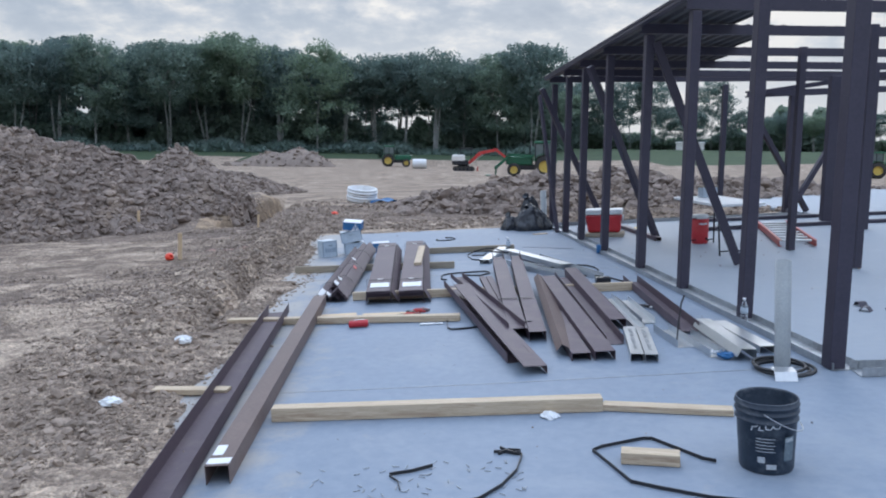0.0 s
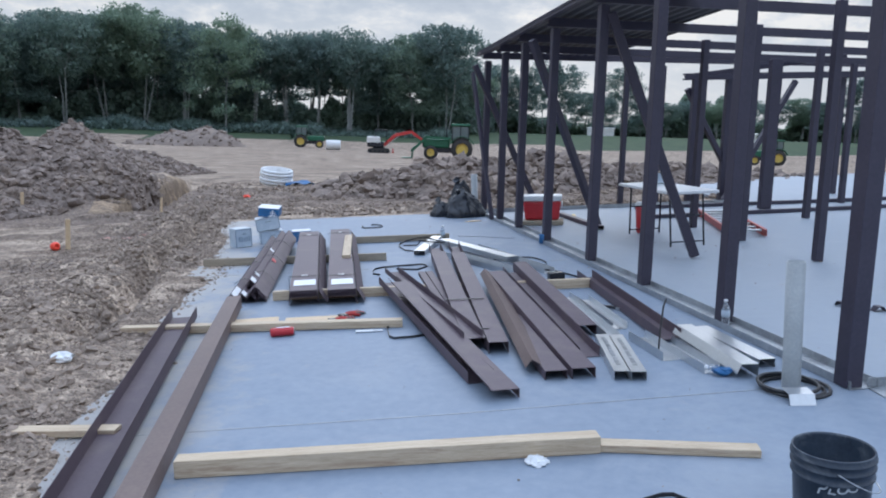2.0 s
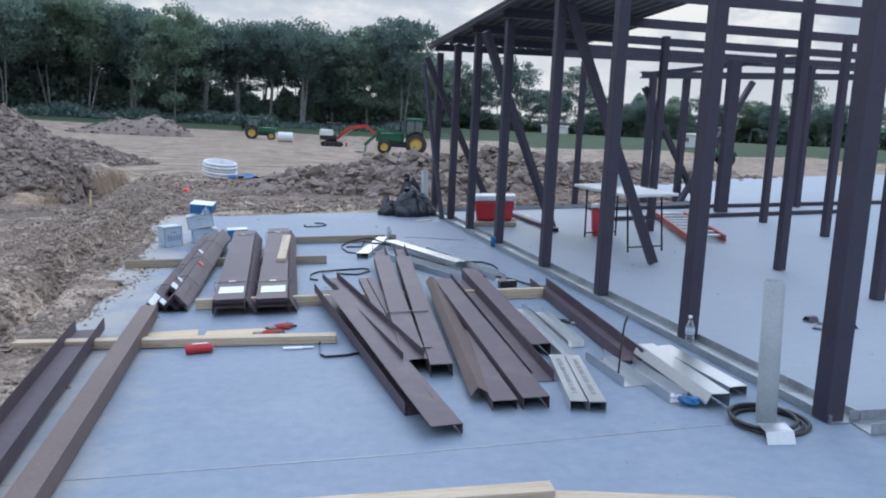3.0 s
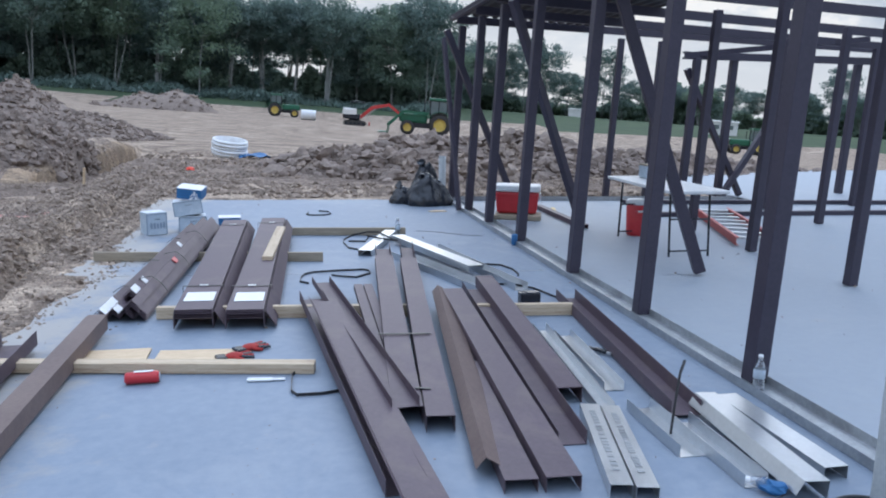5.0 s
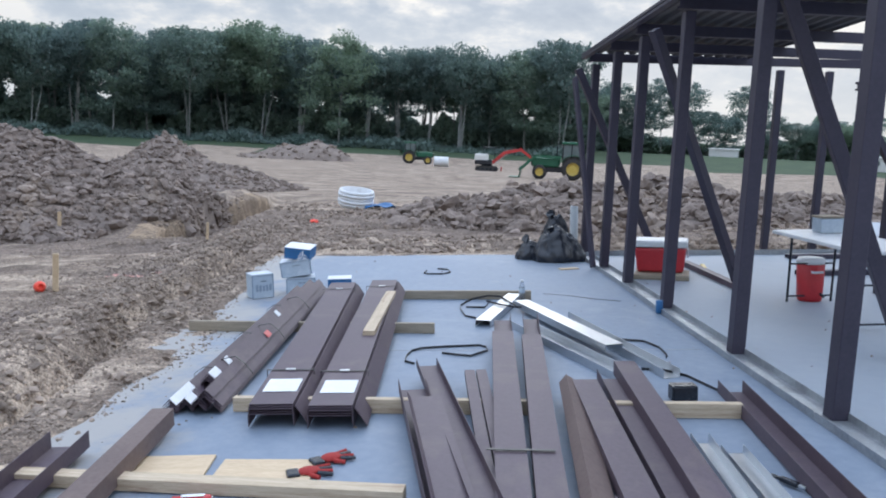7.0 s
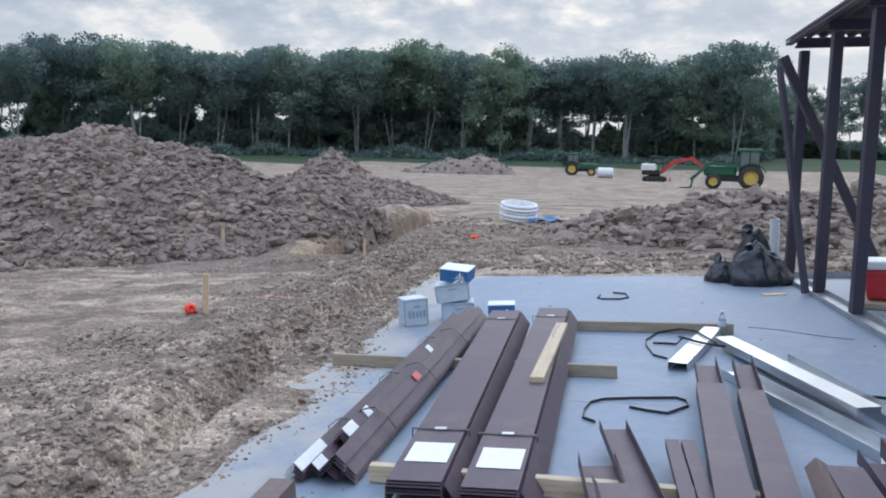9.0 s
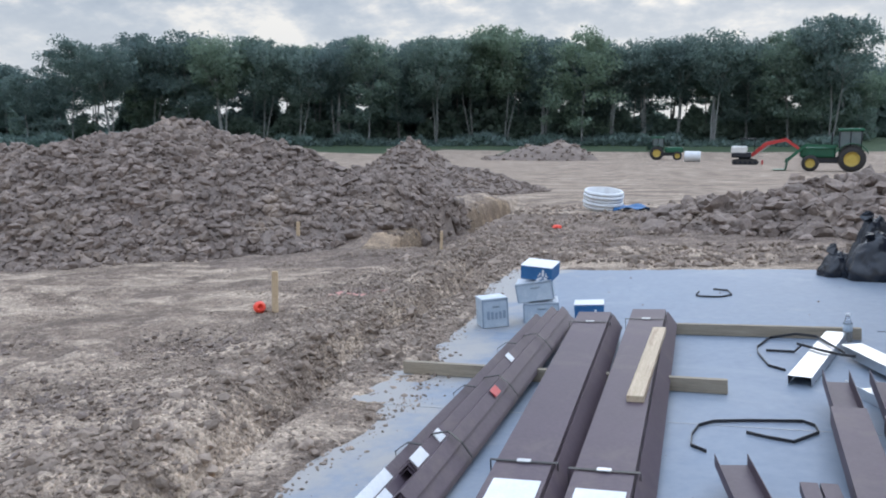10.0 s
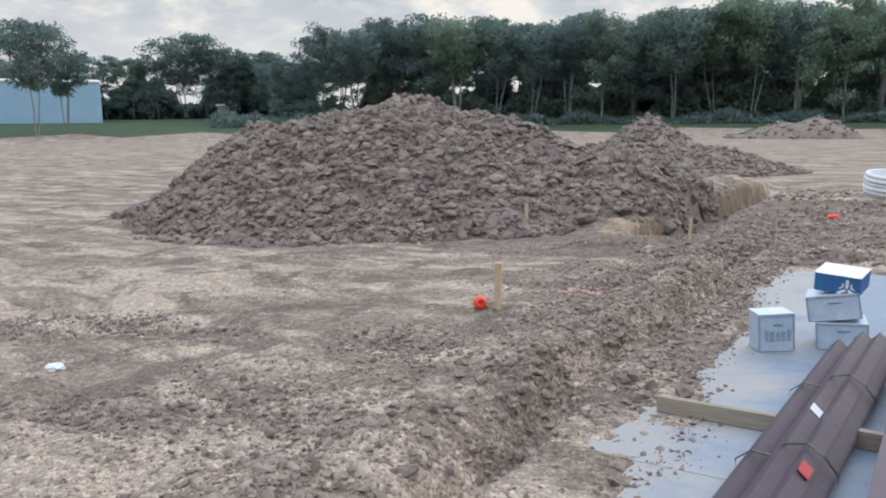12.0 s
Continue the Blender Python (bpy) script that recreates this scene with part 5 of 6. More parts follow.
def bag(x, y, w, d, h, seed, label):
    t = thing("rubbish_bag", Matrix.Translation((x, y, 0.0)), label, "rubbish bag", "rubbish bags")
    bm = bmesh.new()
    bmesh.ops.create_icosphere(bm, subdivisions=5, radius=1)
    for v in bm.verts:
        n_ = noise.noise(v.co * 1.6 + Vector((seed, 0, 0))) * 0.16 + abs(noise.noise(v.co * 3.2 + Vector((0, seed, 0)))) * 0.12 + abs(noise.noise(v.co * 9)) * 0.02
        c_ = v.co * (1 + n_ - 0.08)
        up = max(c_.z, -0.2)
        k = 1.06 - 0.4 * max(up, 0)
        v.co = Vector((c_.x * w / 2 * k, c_.y * d / 2 * k, (up + 0.2) / 1.2 * h))
    part("sack", bm, BLACK, t, smooth=True)
    bm = bmesh.new()
    bmesh.ops.create_cone(bm, cap_ends=True, segments=14, radius1=0.03, radius2=0.05, depth=0.08, matrix=pose(-0.12 * w, 0, h * 0.93, 30, -25, 0))
    for v in bm.verts:
        v.co += Vector((noise.noise(v.co * 14), noise.noise(v.co * 14 + Vector((3, 3, 3))), noise.noise(v.co * 17))) * 0.05
    part("knot", bm, BLACK, t)
    return t


bag(2.45, 14.10, 0.74, 0.5, 0.46, 1.0, "bulging black plastic rubbish bag at the wall's corner")
bag(2.50, 14.55, 0.52, 0.3, 0.62, 5.0, "tied black plastic rubbish bag behind another")
bag(2.10, 14.32, 0.40, 0.35, 0.28, 9.0, "small slack black plastic rubbish bag")


def cooler():
    t = thing("cooler", Matrix.Translation((3.42, 12.72, 0.07)) @ pose(0, 0, 0, 0, 0, -20), "red chest cooler with a white lid on the slab", "cooler")
    bm = box(bmesh.new(), -0.29, 0.29, -0.17, 0.17, 0, 0.29, bevel=0.03)
    for v in bm.verts:
        k = 0.9 + 0.1 * v.co.z / 0.29
        v.co.x *= k
        v.co.y *= k
    part("body", bm, RED, t, "red plastic body")
    part("lid", box(bmesh.new(), -0.305, 0.305, -0.185, 0.185, 0.292, 0.375, bevel=0.02), WPLASTIC, t, "white plastic lid")
    for s in (-1, 1):
        part("handle", box(bmesh.new(), s * 0.295, s * 0.315, -0.07, 0.07, 0.17, 0.27, bevel=0.006), WPLASTIC, t, "white side handle")


cooler()
t = thing("carton_tray", Matrix.Translation((3.42, 12.64, 0.002)) @ pose(0, 0, 0, 0, 0, -20), "worn tray of card and paper under a cooler", "tray")
part("tray", box(bmesh.new(), -0.32, 0.3, -0.22, 0.22, 0, 0.06, bevel=0.01), OLDPINE, t)


def drum():
    t = thing("water_cooler", Matrix.Translation((4.44, 11.2, 0.002)), "tall red insulated water cooler with a white lid under a table", "water cooler")
    part("body", lathe(bmesh.new(), [(0.001, 0), (0.11, 0), (0.12, 0.03), (0.13, 0.36), (0.12, 0.37), (0.001, 0.37)], 28), RED, t, "red plastic body")
    part("lid", lathe(bmesh.new(), [(0.001, 0.371), (0.135, 0.371), (0.138, 0.395), (0.12, 0.425), (0.001, 0.43)], 28), WPLASTIC, t, "white screw lid")
    part("handle", ribbon(bmesh.new(), [(-0.05, -0.125, 0.29), (-0.05, -0.15, 0.29), (0.05, -0.15, 0.29), (0.05, -0.125, 0.29)], 0.02, 0.015), WPLASTIC, t, "white side handle")
    part("tap", cyl(bmesh.new(), (0.05, -0.11, 0.08), (0.06, -0.16, 0.06), 0.015), BLACK, t)


drum()


def table(x0, x1, y0, y1, z, label):
    t = thing("folding_table", Matrix.Translation(((x0 + x1) / 2, (y0 + y1) / 2, 0)), label, "folding table")
    w, l = (x1 - x0) / 2, (y1 - y0) / 2
    part("tabletop", box(bmesh.new(), -w, w, -l, l, z - 0.035, z, bevel=0.01), WPLASTIC, t, "white plastic top")
    for s in (-1, 1):
        y = s * (l - 0.22)
        for x in (-w + 0.1, w - 0.1):
            part("leg", cyl(bmesh.new(), (x, y + s * 0.05, 0.002), (x, y, z - 0.035), 0.012, seg=10), BLACK, t, "black tubular leg")
        part("crossbar", cyl(bmesh.new(), (-w + 0.1, y + s * 0.045, 0.06), (w - 0.1, y + s * 0.045, 0.06), 0.009, seg=8), BLACK, t)
        part("crossbar", cyl(bmesh.new(), (-w + 0.1, y + s * 0.02, z * 0.55), (w - 0.1, y + s * 0.02, z * 0.55), 0.009, seg=8), BLACK, t)


table(4.08, 4.72, 9.72, 11.30, 0.70, "white folding table with black legs inside the frame")
t = thing("tool_box", Matrix.Translation((4.48, 11.0, 0.703)), "small grey-blue box standing on a table", "box")
part("body", box(bmesh.new(), -0.11, 0.11, -0.09, 0.09, 0, 0.14, bevel=0.01), CARD, t)
part("lid", box(bmesh.new(), -0.115, 0.115, -0.095, 0.095, 0.142, 0.16, bevel=0.004), OLDPINE, t)


def ladder():
    m, n_ = run((5.44, 10.25, 0.02), (6.27, 12.65, 0.02))
    t = thing("stepladder", m, "red fibreglass ladder with bare metal treads lying flat on the slab", "ladder")
    for s in (-1, 1):
        part("rail", extrude(bmesh.new(), [(s * 0.24, 0), (s * 0.24, 0.09), (s * 0.205, 0.09), (s * 0.205, 0.085), (s * 0.235, 0.085), (s * 0.235, 0.005), (s * 0.205, 0.005), (s * 0.205, 0)][:: s], n_), FIBRE, t, "red side rail")
    for k in range(8):
        x = 0.15 + k * (n_ - 0.3) / 7
        part("rung", box(bmesh.new(), x - 0.035, x + 0.035, -0.2, 0.2, 0.05, 0.075, bevel=0.004), GALV, t, "aluminium tread")


ladder()
steel("steel_channel", u_down(0.09, 0.06), (3.98, 13.5, 0.003), (3.97, 11.65, 0.003), BROWN, "dark steel channel lying inside the frame", "steel channel", "")
for p0, p1 in (((5.0, 12.6), (9.6, 12.4)), ((5.5, 13.9), (12.5, 13.2))):
    steel("steel_channel", u_down(0.1, 0.06), (*p0, 0.003), (*p1, 0.003), POSTM, "long dark steel channel lying across the floor", "steel channel", "channels on the floor inside the frame")


def bucket():
    t = thing("bucket", Matrix.Translation((1.65, 3.49, 0.002)), "black plastic five-gallon bucket with worn white print, dusty and open", "bucket")
    r0, r1, h = 0.125, 0.142, 0.350
    prof = [(0.001, 0.0), (r0 - 0.004, 0), (r0, 0.008), (r1 - 0.004, h - 0.1), (r1 + 0.004, h - 0.098), (r1 + 0.004, h - 0.092), (r1 - 0.002, h - 0.09), (r1 - 0.001, h - 0.062), (r1 + 0.006, h - 0.06), (r1 + 0.006, h - 0.054), (r1, h - 0.052), (r1, h - 0.03), (r1 + 0.007, h - 0.028), (r1 + 0.007, h - 0.022), (r1, h - 0.02), (r1 + 0.003, h - 0.004), (r1 + 0.001, h), (r1 - 0.004, h), (r1 - 0.006, h - 0.01), (r0 - 0.006, 0.01), (0.001, 0.008)]
    part("pail", lathe(bmesh.new(), prof, 48), BUCKETM, t)
    bm = bmesh.new()
    pts = []
    for i in range(17):
        a = math.pi * i / 16
        pts.append((math.cos(a) * (r1 + 0.01), -math.sin(a) * (r1 + 0.02), h - 0.045 - 0.10 * math.sin(a)))
    for a, b in zip(pts, pts[1:]):
        cyl(bm, a, b, 0.0022, seg=6)
    hd = part("bail", bm, GALV, t, "thin wire handle")
    hd.matrix_basis = pose(0, 0, 0, 0, 0, 60)
    face = radians(-90 - 26)
    for i, ch in enumerate("PLUG"):
        a = face + (i - 1.8) * 0.25
        cu = bpy.data.curves.new("print", "FONT")
        cu.body, cu.size, cu.extrude, cu.align_x, cu.shear = ch, 0.062, 0.0008, "CENTER", 0.25
        cu.materials.append(PRINTW)
        o = new("print", cu)
        o.parent = t
        rr = r0 + (r1 - r0) * 0.68 + 0.0015
        o.matrix_basis = Matrix.Translation((math.cos(a) * rr, math.sin(a) * rr, 0.215 + 0.006 * i)) @ Matrix.Rotation(a + math.pi / 2, 4, "Z") @ Matrix.Rotation(radians(86), 4, "X")
        o["label"] = "worn white letter"

    def patch(a0, a1, z0, z1, mat, label, name="print"):
        b = bmesh.new()
        k = 5
        ring = []
        for z in (z0, z1):
            rr = r0 + (r1 - r0) * z / (h - 0.1) + 0.0014
            ring.append([b.verts.new((math.cos(face + a0 + (a1 - a0) * i / k) * rr, math.sin(face + a0 + (a1 - a0) * i / k) * rr, z)) for i in range(k + 1)])
        for i in range(k):
            b.faces.new((ring[0][i], ring[0][i + 1], ring[1][i + 1], ring[1][i]))
        return part(name, b, mat, t, label)
    patch(0.62, 1.02, 0.07, 0.19, LABELG, "grey printed label", "label")
    patch(0.66, 0.98, 0.165, 0.182, PRINTW, "bar of worn print")
    for k in range(5):
        patch(-0.35, 0.28 - 0.05 * (k % 2), 0.18 - k * 0.016, 0.184 - k * 0.016, PRINTW, "thin row of worn print")
    patch(-0.30, -0.05, 0.06, 0.09, PRINTW, "pale worn mark")
    patch(0.0, 0.35, 0.03, 0.055, PRINTW, "pale worn mark")
    return t


bucket()

t = thing("vent_pipe", Matrix.Translation((2.505, 4.99, 0.0)), "upright grey plastic pipe rising from the slab", "pipe")
bm = bmesh.new()
lathe(bm, [(0.052, 0.002), (0.052, 0.75), (0.047, 0.75), (0.047, 0.02)], 32)
part("tube", bm, surface("grey_pvc", (0.26, 0.285, 0.30), (0.35, 0.375, 0.39), (0.35, 0.5), scale=4), t)
t = thing("vent_pipe", Matrix.Translation((2.92, 15.35, -0.3)), "grey plastic pipe end standing in soil behind rubbish bags", "pipe")
part("tube", lathe(bmesh.new(), [(0.06, 0.0), (0.06, 0.93), (0.053, 0.93), (0.053, 0.02)], 28), bpy.data.materials["grey_pvc"], t)
t = thing("cable_coil", Matrix.Translation((2.49, 4.955, 0.0)), "loose coil of thick black cable round the foot of a pipe", "cable coil")
for k, (r, dx, dy, z) in enumerate(((0.17, 0, 0, 0.012), (0.19, 0.02, 0.01, 0.014), (0.165, -0.02, 0.015, 0.036))):
    bm = lathe(bmesh.new(), [(r + 0.011 * math.cos(a), z + 0.011 * math.sin(a)) for a in np.linspace(0, 2 * math.pi, 9)], 40, Matrix.Translation((dx, dy, 0)) @ pose(0, 0, 0, 1.0 * k, 1, 0))
    part("loop", bm, STRAPM, t)
t = thing("metal_bracket", Matrix.Translation((2.40, 4.76, 0.002)) @ pose(0, 0, 0, 0, 0, -12), "small folded galvanised bracket against a pipe", "metal bracket")
part("plate", extrude(bmesh.new(), [(-0.06, 0), (-0.03, 0.055), (0.07, 0.06), (0.07, 0.057), (-0.028, 0.052), (-0.057, 0)], 0.14, -0.07), GALV, t)


def strap(pts, label="bent black steel strap lying on the slab", width=0.018, thick=0.004, group="loose straps"):
    """A loose strap along places on the slab."""
    c = Vector(pts[0]) if len(pts[0]) == 3 else Vector((*pts[0], 0))
    t = thing("strap", Matrix.Translation(c), label, "strap", group)
    q = [Vector((*p, 0) if len(p) == 2 else p) - c + Vector((0, 0, 0.002)) for p in pts]
    part("band", ribbon(bmesh.new(), q, width, thick), STRAPM, t)


strap([(-0.19, 3.68), (-0.08, 3.70), (0.03, 3.75)])
strap([(-0.19, 3.67), (-0.15, 3.60), (-0.14, 3.50)], "short end of grey wire on the slab", 0.01)
strap([(0.36, 3.87), (0.42, 3.86), (0.50, 3.81), (0.44, 3.62), (0.34, 3.46), (0.22, 3.34), (0.05, 3.28)])
strap([(0.40, 3.92), (0.46, 3.83), (0.50, 3.86), (0.44, 3.88), (0.38, 3.84)], "knotted end of a black strap")
strap([(1.43, 3.56), (1.38, 3.60), (1.22, 3.90), (1.17, 3.91), (0.93, 3.84), (0.87, 3.80), (0.90, 3.66), (0.95, 3.40), (1.05, 3.32), (1.25, 3.18), (1.4, 3.12)])
strap([(0.51, 9.20), (0.44, 9.27), (0.45, 9.42), (0.49, 9.56), (0.57, 9.63), (0.75, 9.66), (1.02, 9.68), (1.07, 9.62), (1.07, 9.52), (0.93, 9.375), (0.82, 9.42), (0.72, 9.48)])
strap([(0.40, 7.08), (0.34, 6.98), (0.33, 6.72), (0.36, 6.66), (0.5, 6.66), (0.62, 6.70)])
strap([(1.45, 10.80, 0.075), (1.40, 11.08, 0.07), (1.36, 11.27, 0.07), (1.25, 11.42, 0.05), (1.08, 11.50), (0.96, 11.22), (0.95, 11.05), (0.98, 10.74), (1.07, 10.64)], "tangled black strap over the end of a steel stud")
strap([(1.01, 11.13), (1.10, 11.12), (1.19, 11.10), (1.24, 11.05, 0.07)], "black strap end passing under a steel stud")
strap([(1.20, 11.06, 0.07), (1.31, 10.90, 0.07), (1.42, 10.78, 0.07), (1.50, 10.74, 0.07)], "black strap end lying on a steel stud")
strap([(1.87, 11.76), (2.1, 11.65), (2.35, 11.43), (2.57, 11.3)], "thin dark wire lying on the slab", 0.004, 0.004)
strap([(1.88, 9.68), (2.19, 9.76), (2.34, 9.70), (2.40, 9.5), (2.39, 9.28), (2.36, 9.22)])
strap([(2.1, 8.95), (2.25, 8.90), (2.36, 8.76), (2.43, 8.50), (2.46, 8.40)])
strap([(0.66, 13.38), (0.62, 13.2), (0.66, 13.12), (0.85, 13.10), (0.95, 13.2), (0.93, 13.42), (0.80, 13.5)])
strap([(2.10, 5.88, 0.0), (2.12, 5.9, 0.12), (2.16, 5.94, 0.28), (2.19, 5.96, 0.33)], "black strap end standing up from the steel", 0.012, 0.012)
for pts in ([(0.86, 7.27, 0.134), (1.02, 7.25, 0.134), (1.185, 7.23, 0.134)], [(0.95, 6.42, 0.10), (1.03, 6.40, 0.10)]):
    strap(pts, "short black strap lying across brown channels", 0.004, 0.02)

# bottle, can, gloves, drill and small litter
def bottle(x, y, turn=0, label="clear plastic water bottle with a blue label standing by a post"):
    t = thing("water_bottle", Matrix.Translation((x, y, 0.004)) @ pose(0, 0, 0, 0, 0, turn), label, "water bottle")
    o = part("shell", lathe(bmesh.new(), [(0.001, 0), (0.028, 0), (0.031, 0.01), (0.031, 0.06), (0.028, 0.07), (0.031, 0.08), (0.031, 0.13), (0.013, 0.175), (0.012, 0.19), (0.001, 0.19)], 20), CLEAR, t)
    part("label", lathe(bmesh.new(), [(0.0315, 0.075), (0.0322, 0.076), (0.0322, 0.125), (0.0315, 0.126)], 20), CARD, t, "pale blue label")
    part("cap", lathe(bmesh.new(), [(0.001, 0.205), (0.014, 0.205), (0.014, 0.19), (0.001, 0.19)], 16), WHITE, t, "white cap")


bottle(2.86, 6.33)
t = thing("drink_can", Matrix.Translation((2.78, 10.72, 0.006)), "blue drink can standing in the steel track", "drink can")
part("tin", lathe(bmesh.new(), [(0.001, 0.0), (0.026, 0.0), (0.033, 0.008), (0.033, 0.11), (0.027, 0.12), (0.001, 0.118)], 20), BLUE, t)
t = thing("drink_can", Matrix.Translation((-0.56, 6.99, 0.035)) @ pose(0, 0, 0, 0, 90, 3), "red drink can lying on its side against a board", "drink can")
part("tin", lathe(bmesh.new(), [(0.001, 0.0), (0.024, 0.002), (0.033, 0.012), (0.034, 0.165), (0.027, 0.18), (0.001, 0.178)], 24), RED, t)
part("lid", lathe(bmesh.new(), [(0.001, 0.179), (0.026, 0.1805), (0.027, 0.184), (0.001, 0.18)], 24), GALV, t, "bare metal end")
part("print", box(bmesh.new(), -0.036, -0.0345, -0.012, 0.012, 0.05, 0.15), WHITE, t, "pale bar of print")


def glove(x, y, turn, label):
    t = thing("work_glove", Matrix.Translation((x, y, 0.003)) @ pose(0, 0, 0, 0, 0, turn), label, "work glove", "work gloves")
    bm = bmesh.new()
    bmesh.ops.create_icosphere(bm, subdivisions=3, radius=1, matrix=Matrix.Translation((0, 0, 0.018)) @ Matrix.Diagonal((0.055, 0.045, 0.018, 1)))
    part("palm", bm, GLOVE, t, smooth=True)
    for k in range(4):
        bm = bmesh.new()
        a = radians(-24 + 15 * k)
        cyl(bm, (0.04, -0.03 + 0.02 * k, 0.014), (0.04 + 0.075 * math.cos(a), -0.03 + 0.02 * k + 0.075 * math.sin(a), 0.012), 0.012, 0.009, 10)
        part("finger", bm, GLOVE if k % 2 else BLACK, t)
    bm = cyl(bmesh.new(), (0.0, -0.04, 0.014), (0.04, -0.085, 0.012), 0.013, 0.01, 10)
    part("thumb", bm, GLOVE, t)
    part("cuff", box(bmesh.new(), -0.11, -0.045, -0.042, 0.042, 0.002, 0.026, bevel=0.01), BLACK, t, "black knitted cuff")


glove(0.09, 7.50, 30, "red and black work glove lying palm down")
glove(0.0, 7.34, 15, "red and black work glove lying beside another")
t = thing("plywood_piece", Matrix.Translation((-0.78, 7.42, 0.002)), "thin pale plywood offcut beside a board", "plywood")
part("sheet", box(bmesh.new(), -0.27, 0.27, -0.15, 0.17, 0, 0.012), PLY, t)
t = thing("plywood_piece", Matrix.Translation((-0.22, 7.36, 0.002)) @ pose(0, 0, 0, 0, 0, -4), "small thin plywood offcut beside a board", "plywood")
part("sheet", box(bmesh.new(), -0.24, 0.24, -0.12, 0.15, 0, 0.012), PLY, t)
t = thing("white_scraper", Matrix.Translation((0.18, 6.93, 0.003)) @ pose(0, 0, 0, 0, 0, -6), "flat white plastic spatula lying on the slab", "scraper")
part("blade", box(bmesh.new(), -0.09, 0.05, -0.022, 0.022, 0, 0.012, bevel=0.005), WPLASTIC, t)
part("grip", box(bmesh.new(), 0.051, 0.12, -0.014, 0.014, 0.001, 0.011, bevel=0.004), WPLASTIC, t)
lumber((0.17, 9.42, 0.17), (0.29, 10.95, 0.18), 0.09, 0.038, PINE, "short pale pine board lying on a bundle of channels", "")
t = thing("tool_pouch", Matrix.Translation((2.25, 7.06, 0.012)) @ pose(0, 0, 0, 0, 0, -60) @ Matrix.Scale(0.6, 4), "black and grey cutting tool lying in a steel track", "hand tool")
part("body", box(bmesh.new(), -0.10, 0.06, -0.025, 0.025, 0, 0.04, bevel=0.012), BLACK, t)
part("jaw", box(bmesh.new(), 0.062, 0.12, -0.014, 0.014, 0.01, 0.03, bevel=0.004), GALV, t)
part("grip", box(bmesh.new(), -0.18, -0.101, -0.016, 0.016, 0.005, 0.03, bevel=0.008), BLACK, t)
t = thing("battery_pack", Matrix.Translation((2.17, 8.30, 0.003)), "black battery pack lying on a steel stud", "battery pack")
part("case", box(bmesh.new(), -0.08, 0.08, -0.05, 0.05, 0, 0.1, bevel=0.012), BLACK, t)
for k, (x, y) in enumerate(((4.1, 6.65), (4.02, 6.45), (4.25, 6.42))):
    t = thing("steel_clip", Matrix.Translation((x, y, 0.002)) @ pose(0, 0, 0, 0, 0, 40 * k), "small folded dark steel clip on the floor", "steel clip", "clips on the floor")
    part("plate", extrude(bmesh.new(), [(-0.05, 0), (-0.02, 0.04), (0.02, 0.04), (0.05, 0), (0.047, 0), (0.018, 0.037), (-0.018, 0.037), (-0.047, 0)], 0.08, -0.04), POSTM, t)
t = thing("clear_wrapper", Matrix.Translation((0.76, 4.35, 0.0)), "crumpled clear plastic wrapper by a board", "wrapper")
bm = bmesh.new()
bmesh.ops.create_icosphere(bm, subdivisions=3, radius=0.05)
for v in bm.verts:
    v.co *= 1 + 0.5 * noise.noise(v.co * 50)
    v.co.z = abs(v.co.z) * 0.6 + 0.001
part("film", bm, WPLASTIC, t)
bottle(1.60, 11.45, 20, "small clear plastic water bottle standing behind a steel stud")
t = thing("bottle_wrap", Matrix.Translation((2.24, 5.28, 0.012)) @ pose(0, 0, 0, 0, 0, -35), "crushed clear plastic bottle with a blue wrapper in a steel track", "plastic bottle")
bm = bmesh.new()
bmesh.ops.create_icosphere(bm, subdivisions=3, radius=0.04)
for v in bm.verts:
    v.co *= 1 + 0.5 * noise.noise(v.co * 45)
    v.co.x *= 1.5
    v.co.z = v.co.z * 0.6 + 0.02
part("wrapper", bm, BLUE, t, "torn blue wrapper")
part("neck", cyl(bmesh.new(), (-0.09, 0.0, 0.03), (-0.03, 0.0, 0.03), 0.016, 0.028, 14), CLEAR, t, "clear plastic neck")
part("cap", cyl(bmesh.new(), (-0.11, 0.0, 0.03), (-0.091, 0.0, 0.03), 0.015, 0.015, 14), WHITE, t, "white cap")
t = thing("spirit_level", Matrix.Translation((4.08, 13.1, 0.003)) @ pose(0, 0, 0, 0, 0, 75), "short yellow-green tool lying beside a steel channel", "tool")
part("body", box(bmesh.new(), -0.16, 0.16, -0.025, 0.025, 0, 0.05, bevel=0.006), YELLOW, t)
t = thing("card_piece", Matrix.Translation((2.45, 13.35, 0.002)) @ pose(0, 0, 0, 0, 0, 15), "scrap of brown card lying on the slab", "card")
part("sheet", box(bmesh.new(), -0.12, 0.12, -0.05, 0.05, 0, 0.01), PLY, t)
xs, ys = np.arange(-3.25, -2.55, 0.05), np.arange(13.15, 13.45, 0.05)
mark = sheet("paint_mark", xs, ys, lambda x, y: height(x, y) + 0.012, SPRAY, lambda c: fbm(c[:, 0] * 7, c[:, 1] * 7, 3, 4) > 0.08)
tagged(mark, "faded red marking paint sprayed on the soil", "paint mark")

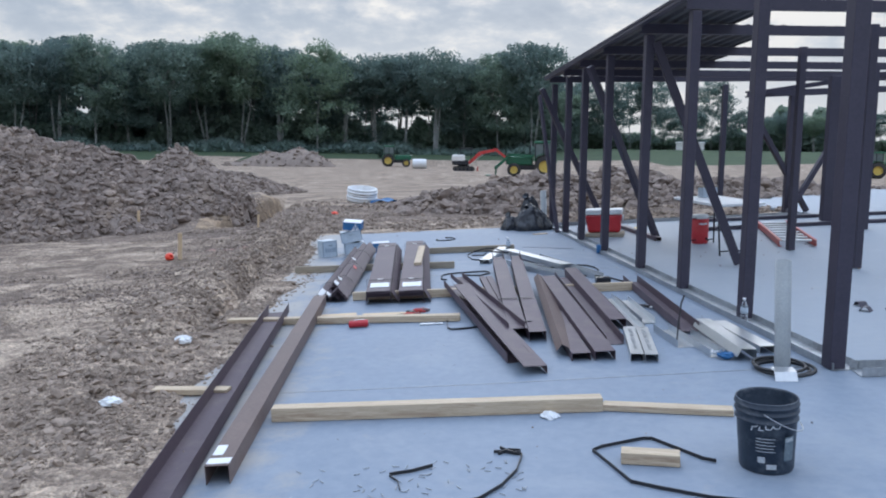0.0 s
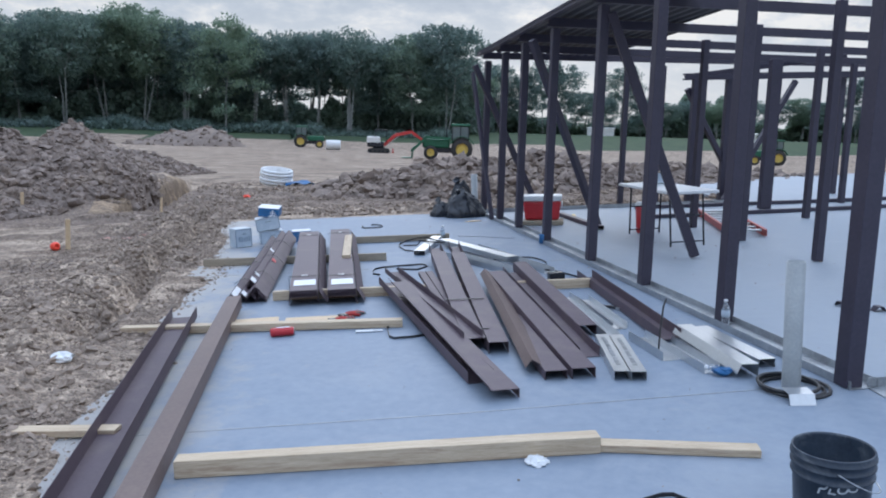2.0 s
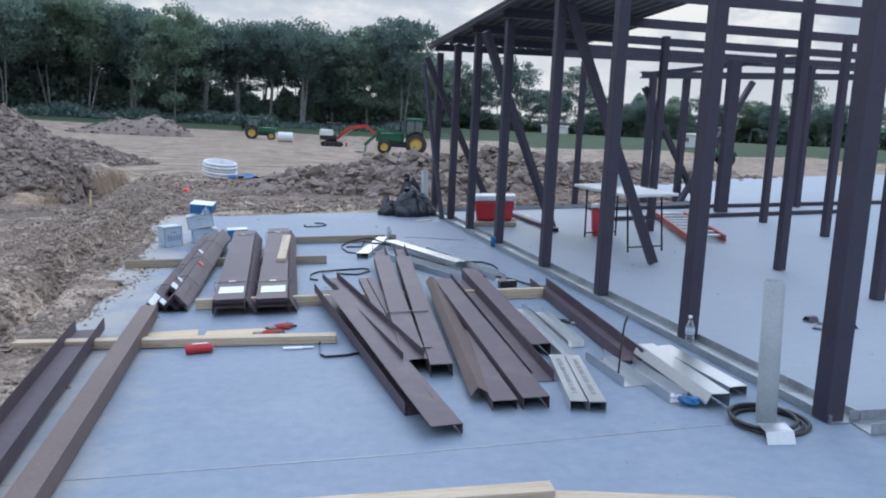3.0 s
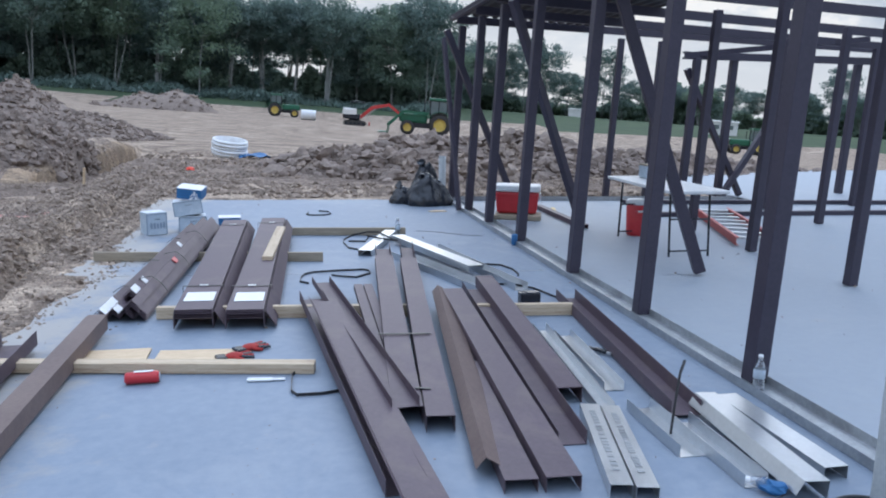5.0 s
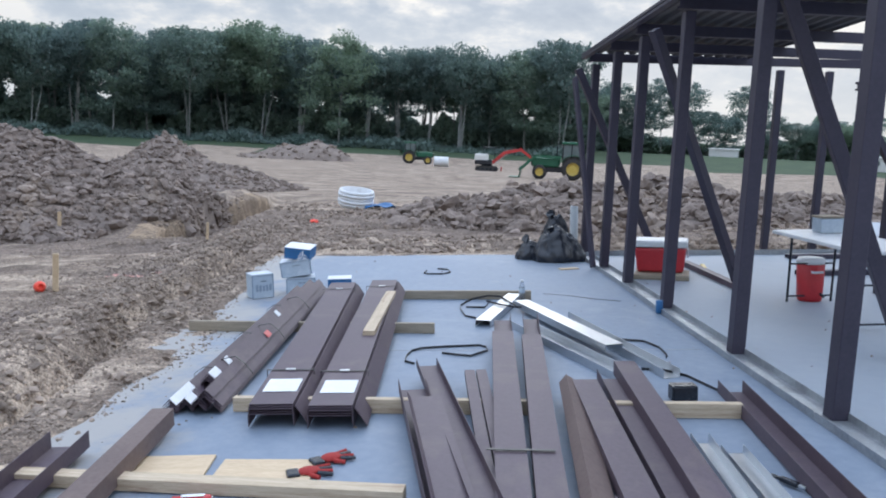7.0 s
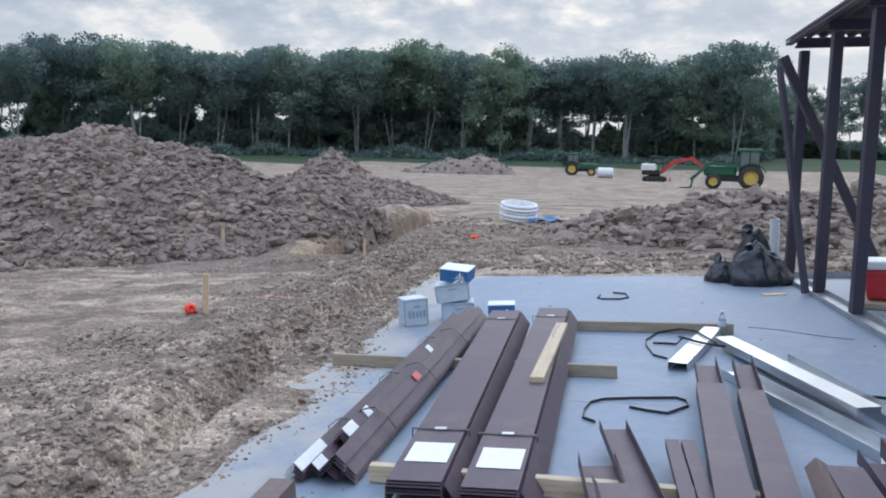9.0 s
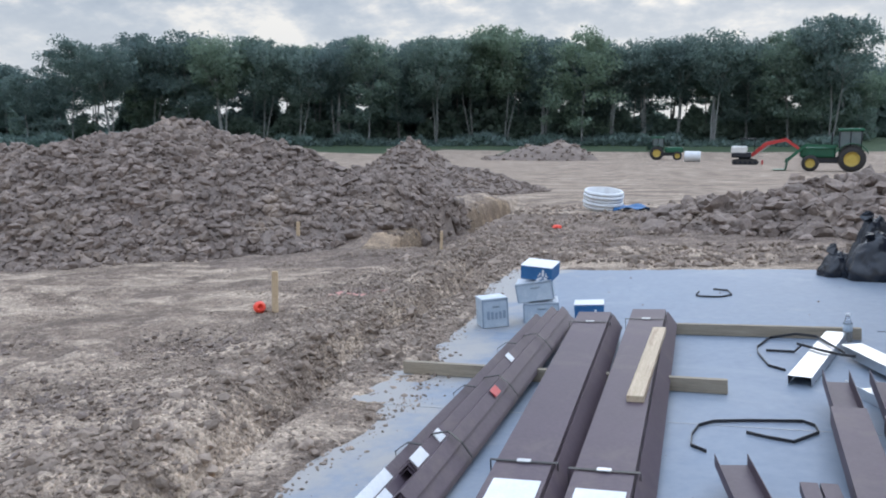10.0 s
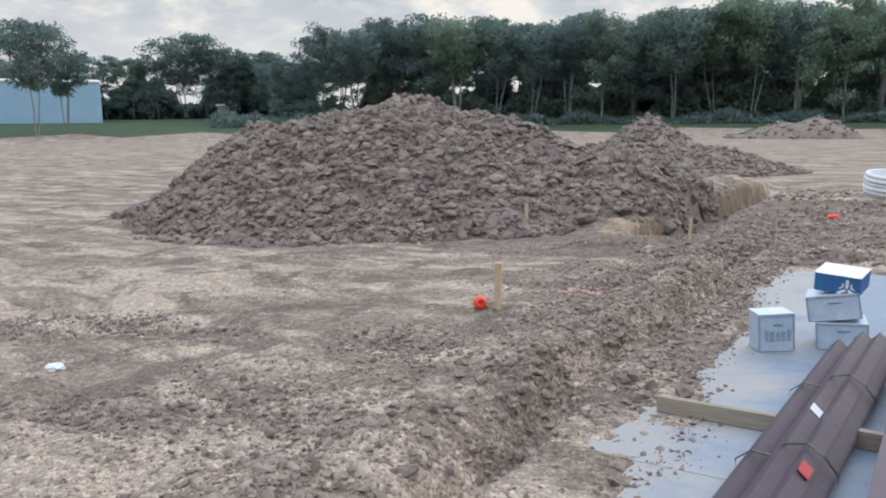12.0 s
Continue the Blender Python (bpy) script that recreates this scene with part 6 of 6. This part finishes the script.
# studs' printed rows
for dx in (0.0, 0.095):
    t = thing("stud_print", run((1.607 + dx, 5.35 - dx * 0.4, 0.0645), (1.80 + dx, 6.17 - dx * 0.4, 0.0645))[0], "row of dark print along a galvanised stud", "printing")
    x = 0.12
    rr = random.Random(int(dx * 1000) + 3)
    while x < 0.75:
        l = rr.choice((0.012, 0.018, 0.024))
        part("bar", box(bmesh.new(), x, x + l, -0.014, 0.014, 0, 0.0012), ZINC, t)
        x += l + rr.choice((0.01, 0.012, 0.03))

# sawn joint and specks on the slab
t = thing("slab_joint", Matrix(), "thin dark sawn joint across the slab", "joint", "slab joints")
t["kind"] = "structure"
bm = bmesh.new()
ribbon(bm, [(-1.6, 5.2, 0.001), (0.5, 5.06, 0.001), (2.7, 4.98, 0.001)], 0.0015, 0.006)
ribbon(bm, [(-1.5, 9.75, 0.001), (0.5, 9.6, 0.001), (2.7, 9.45, 0.001)], 0.0015, 0.006)
part("groove", bm, ZINC, t)
n = 900
lx = RNG.uniform(-1.5, 5.5, n)
ly = RNG.uniform(2.6, 14.5, n)
k = RNG.random(n) < np.where(lx < -0.8, 1.0, 0.35)
lx, ly = lx[k], ly[k]
s = 0.003 + 0.010 * RNG.random(len(lx)) ** 4
co = np.stack([lx, ly, s * 0.3], -1)
co = np.stack([co[:, 0] * math.cos(radians(3.4)) - co[:, 2] * math.sin(radians(3.4)), co[:, 1], co[:, 0] * math.sin(radians(3.4)) + co[:, 2]], -1)
clods("grit", co, s, CLODS, RNG, "crumbs of soil scattered on the slab", "grit", 0.6)
n = 2600
ly = RNG.uniform(3.0, 15.0, n)
lx = slab_left(ly) + RNG.normal(0.02, 0.08, n)
s = 0.003 + 0.016 * RNG.random(n) ** 4
clods("grit", np.stack([lx, ly, np.maximum(height(lx, ly), SLOPE * lx) + s * 0.25], -1), s, CLODS, RNG, "clods of soil spilled over the slab's edge", "grit", 0.6)
n = 70
for_screws = bmesh.new()
rr = random.Random(8)
for k in range(n):
    x, y, a = -0.75 + rr.random() ** 0.7 * 1.2, 3.3 + rr.random() * 0.5, rr.random() * 3
    cyl(for_screws, (x, y, 0.004), (x + 0.035 * math.cos(a), y + 0.035 * math.sin(a), 0.004), 0.0025, seg=6)
o = link("screws", for_screws, ZINC)
o.matrix_basis = TILT
tagged(o, "loose steel screws scattered on the slab", "screws", "", "stuff")
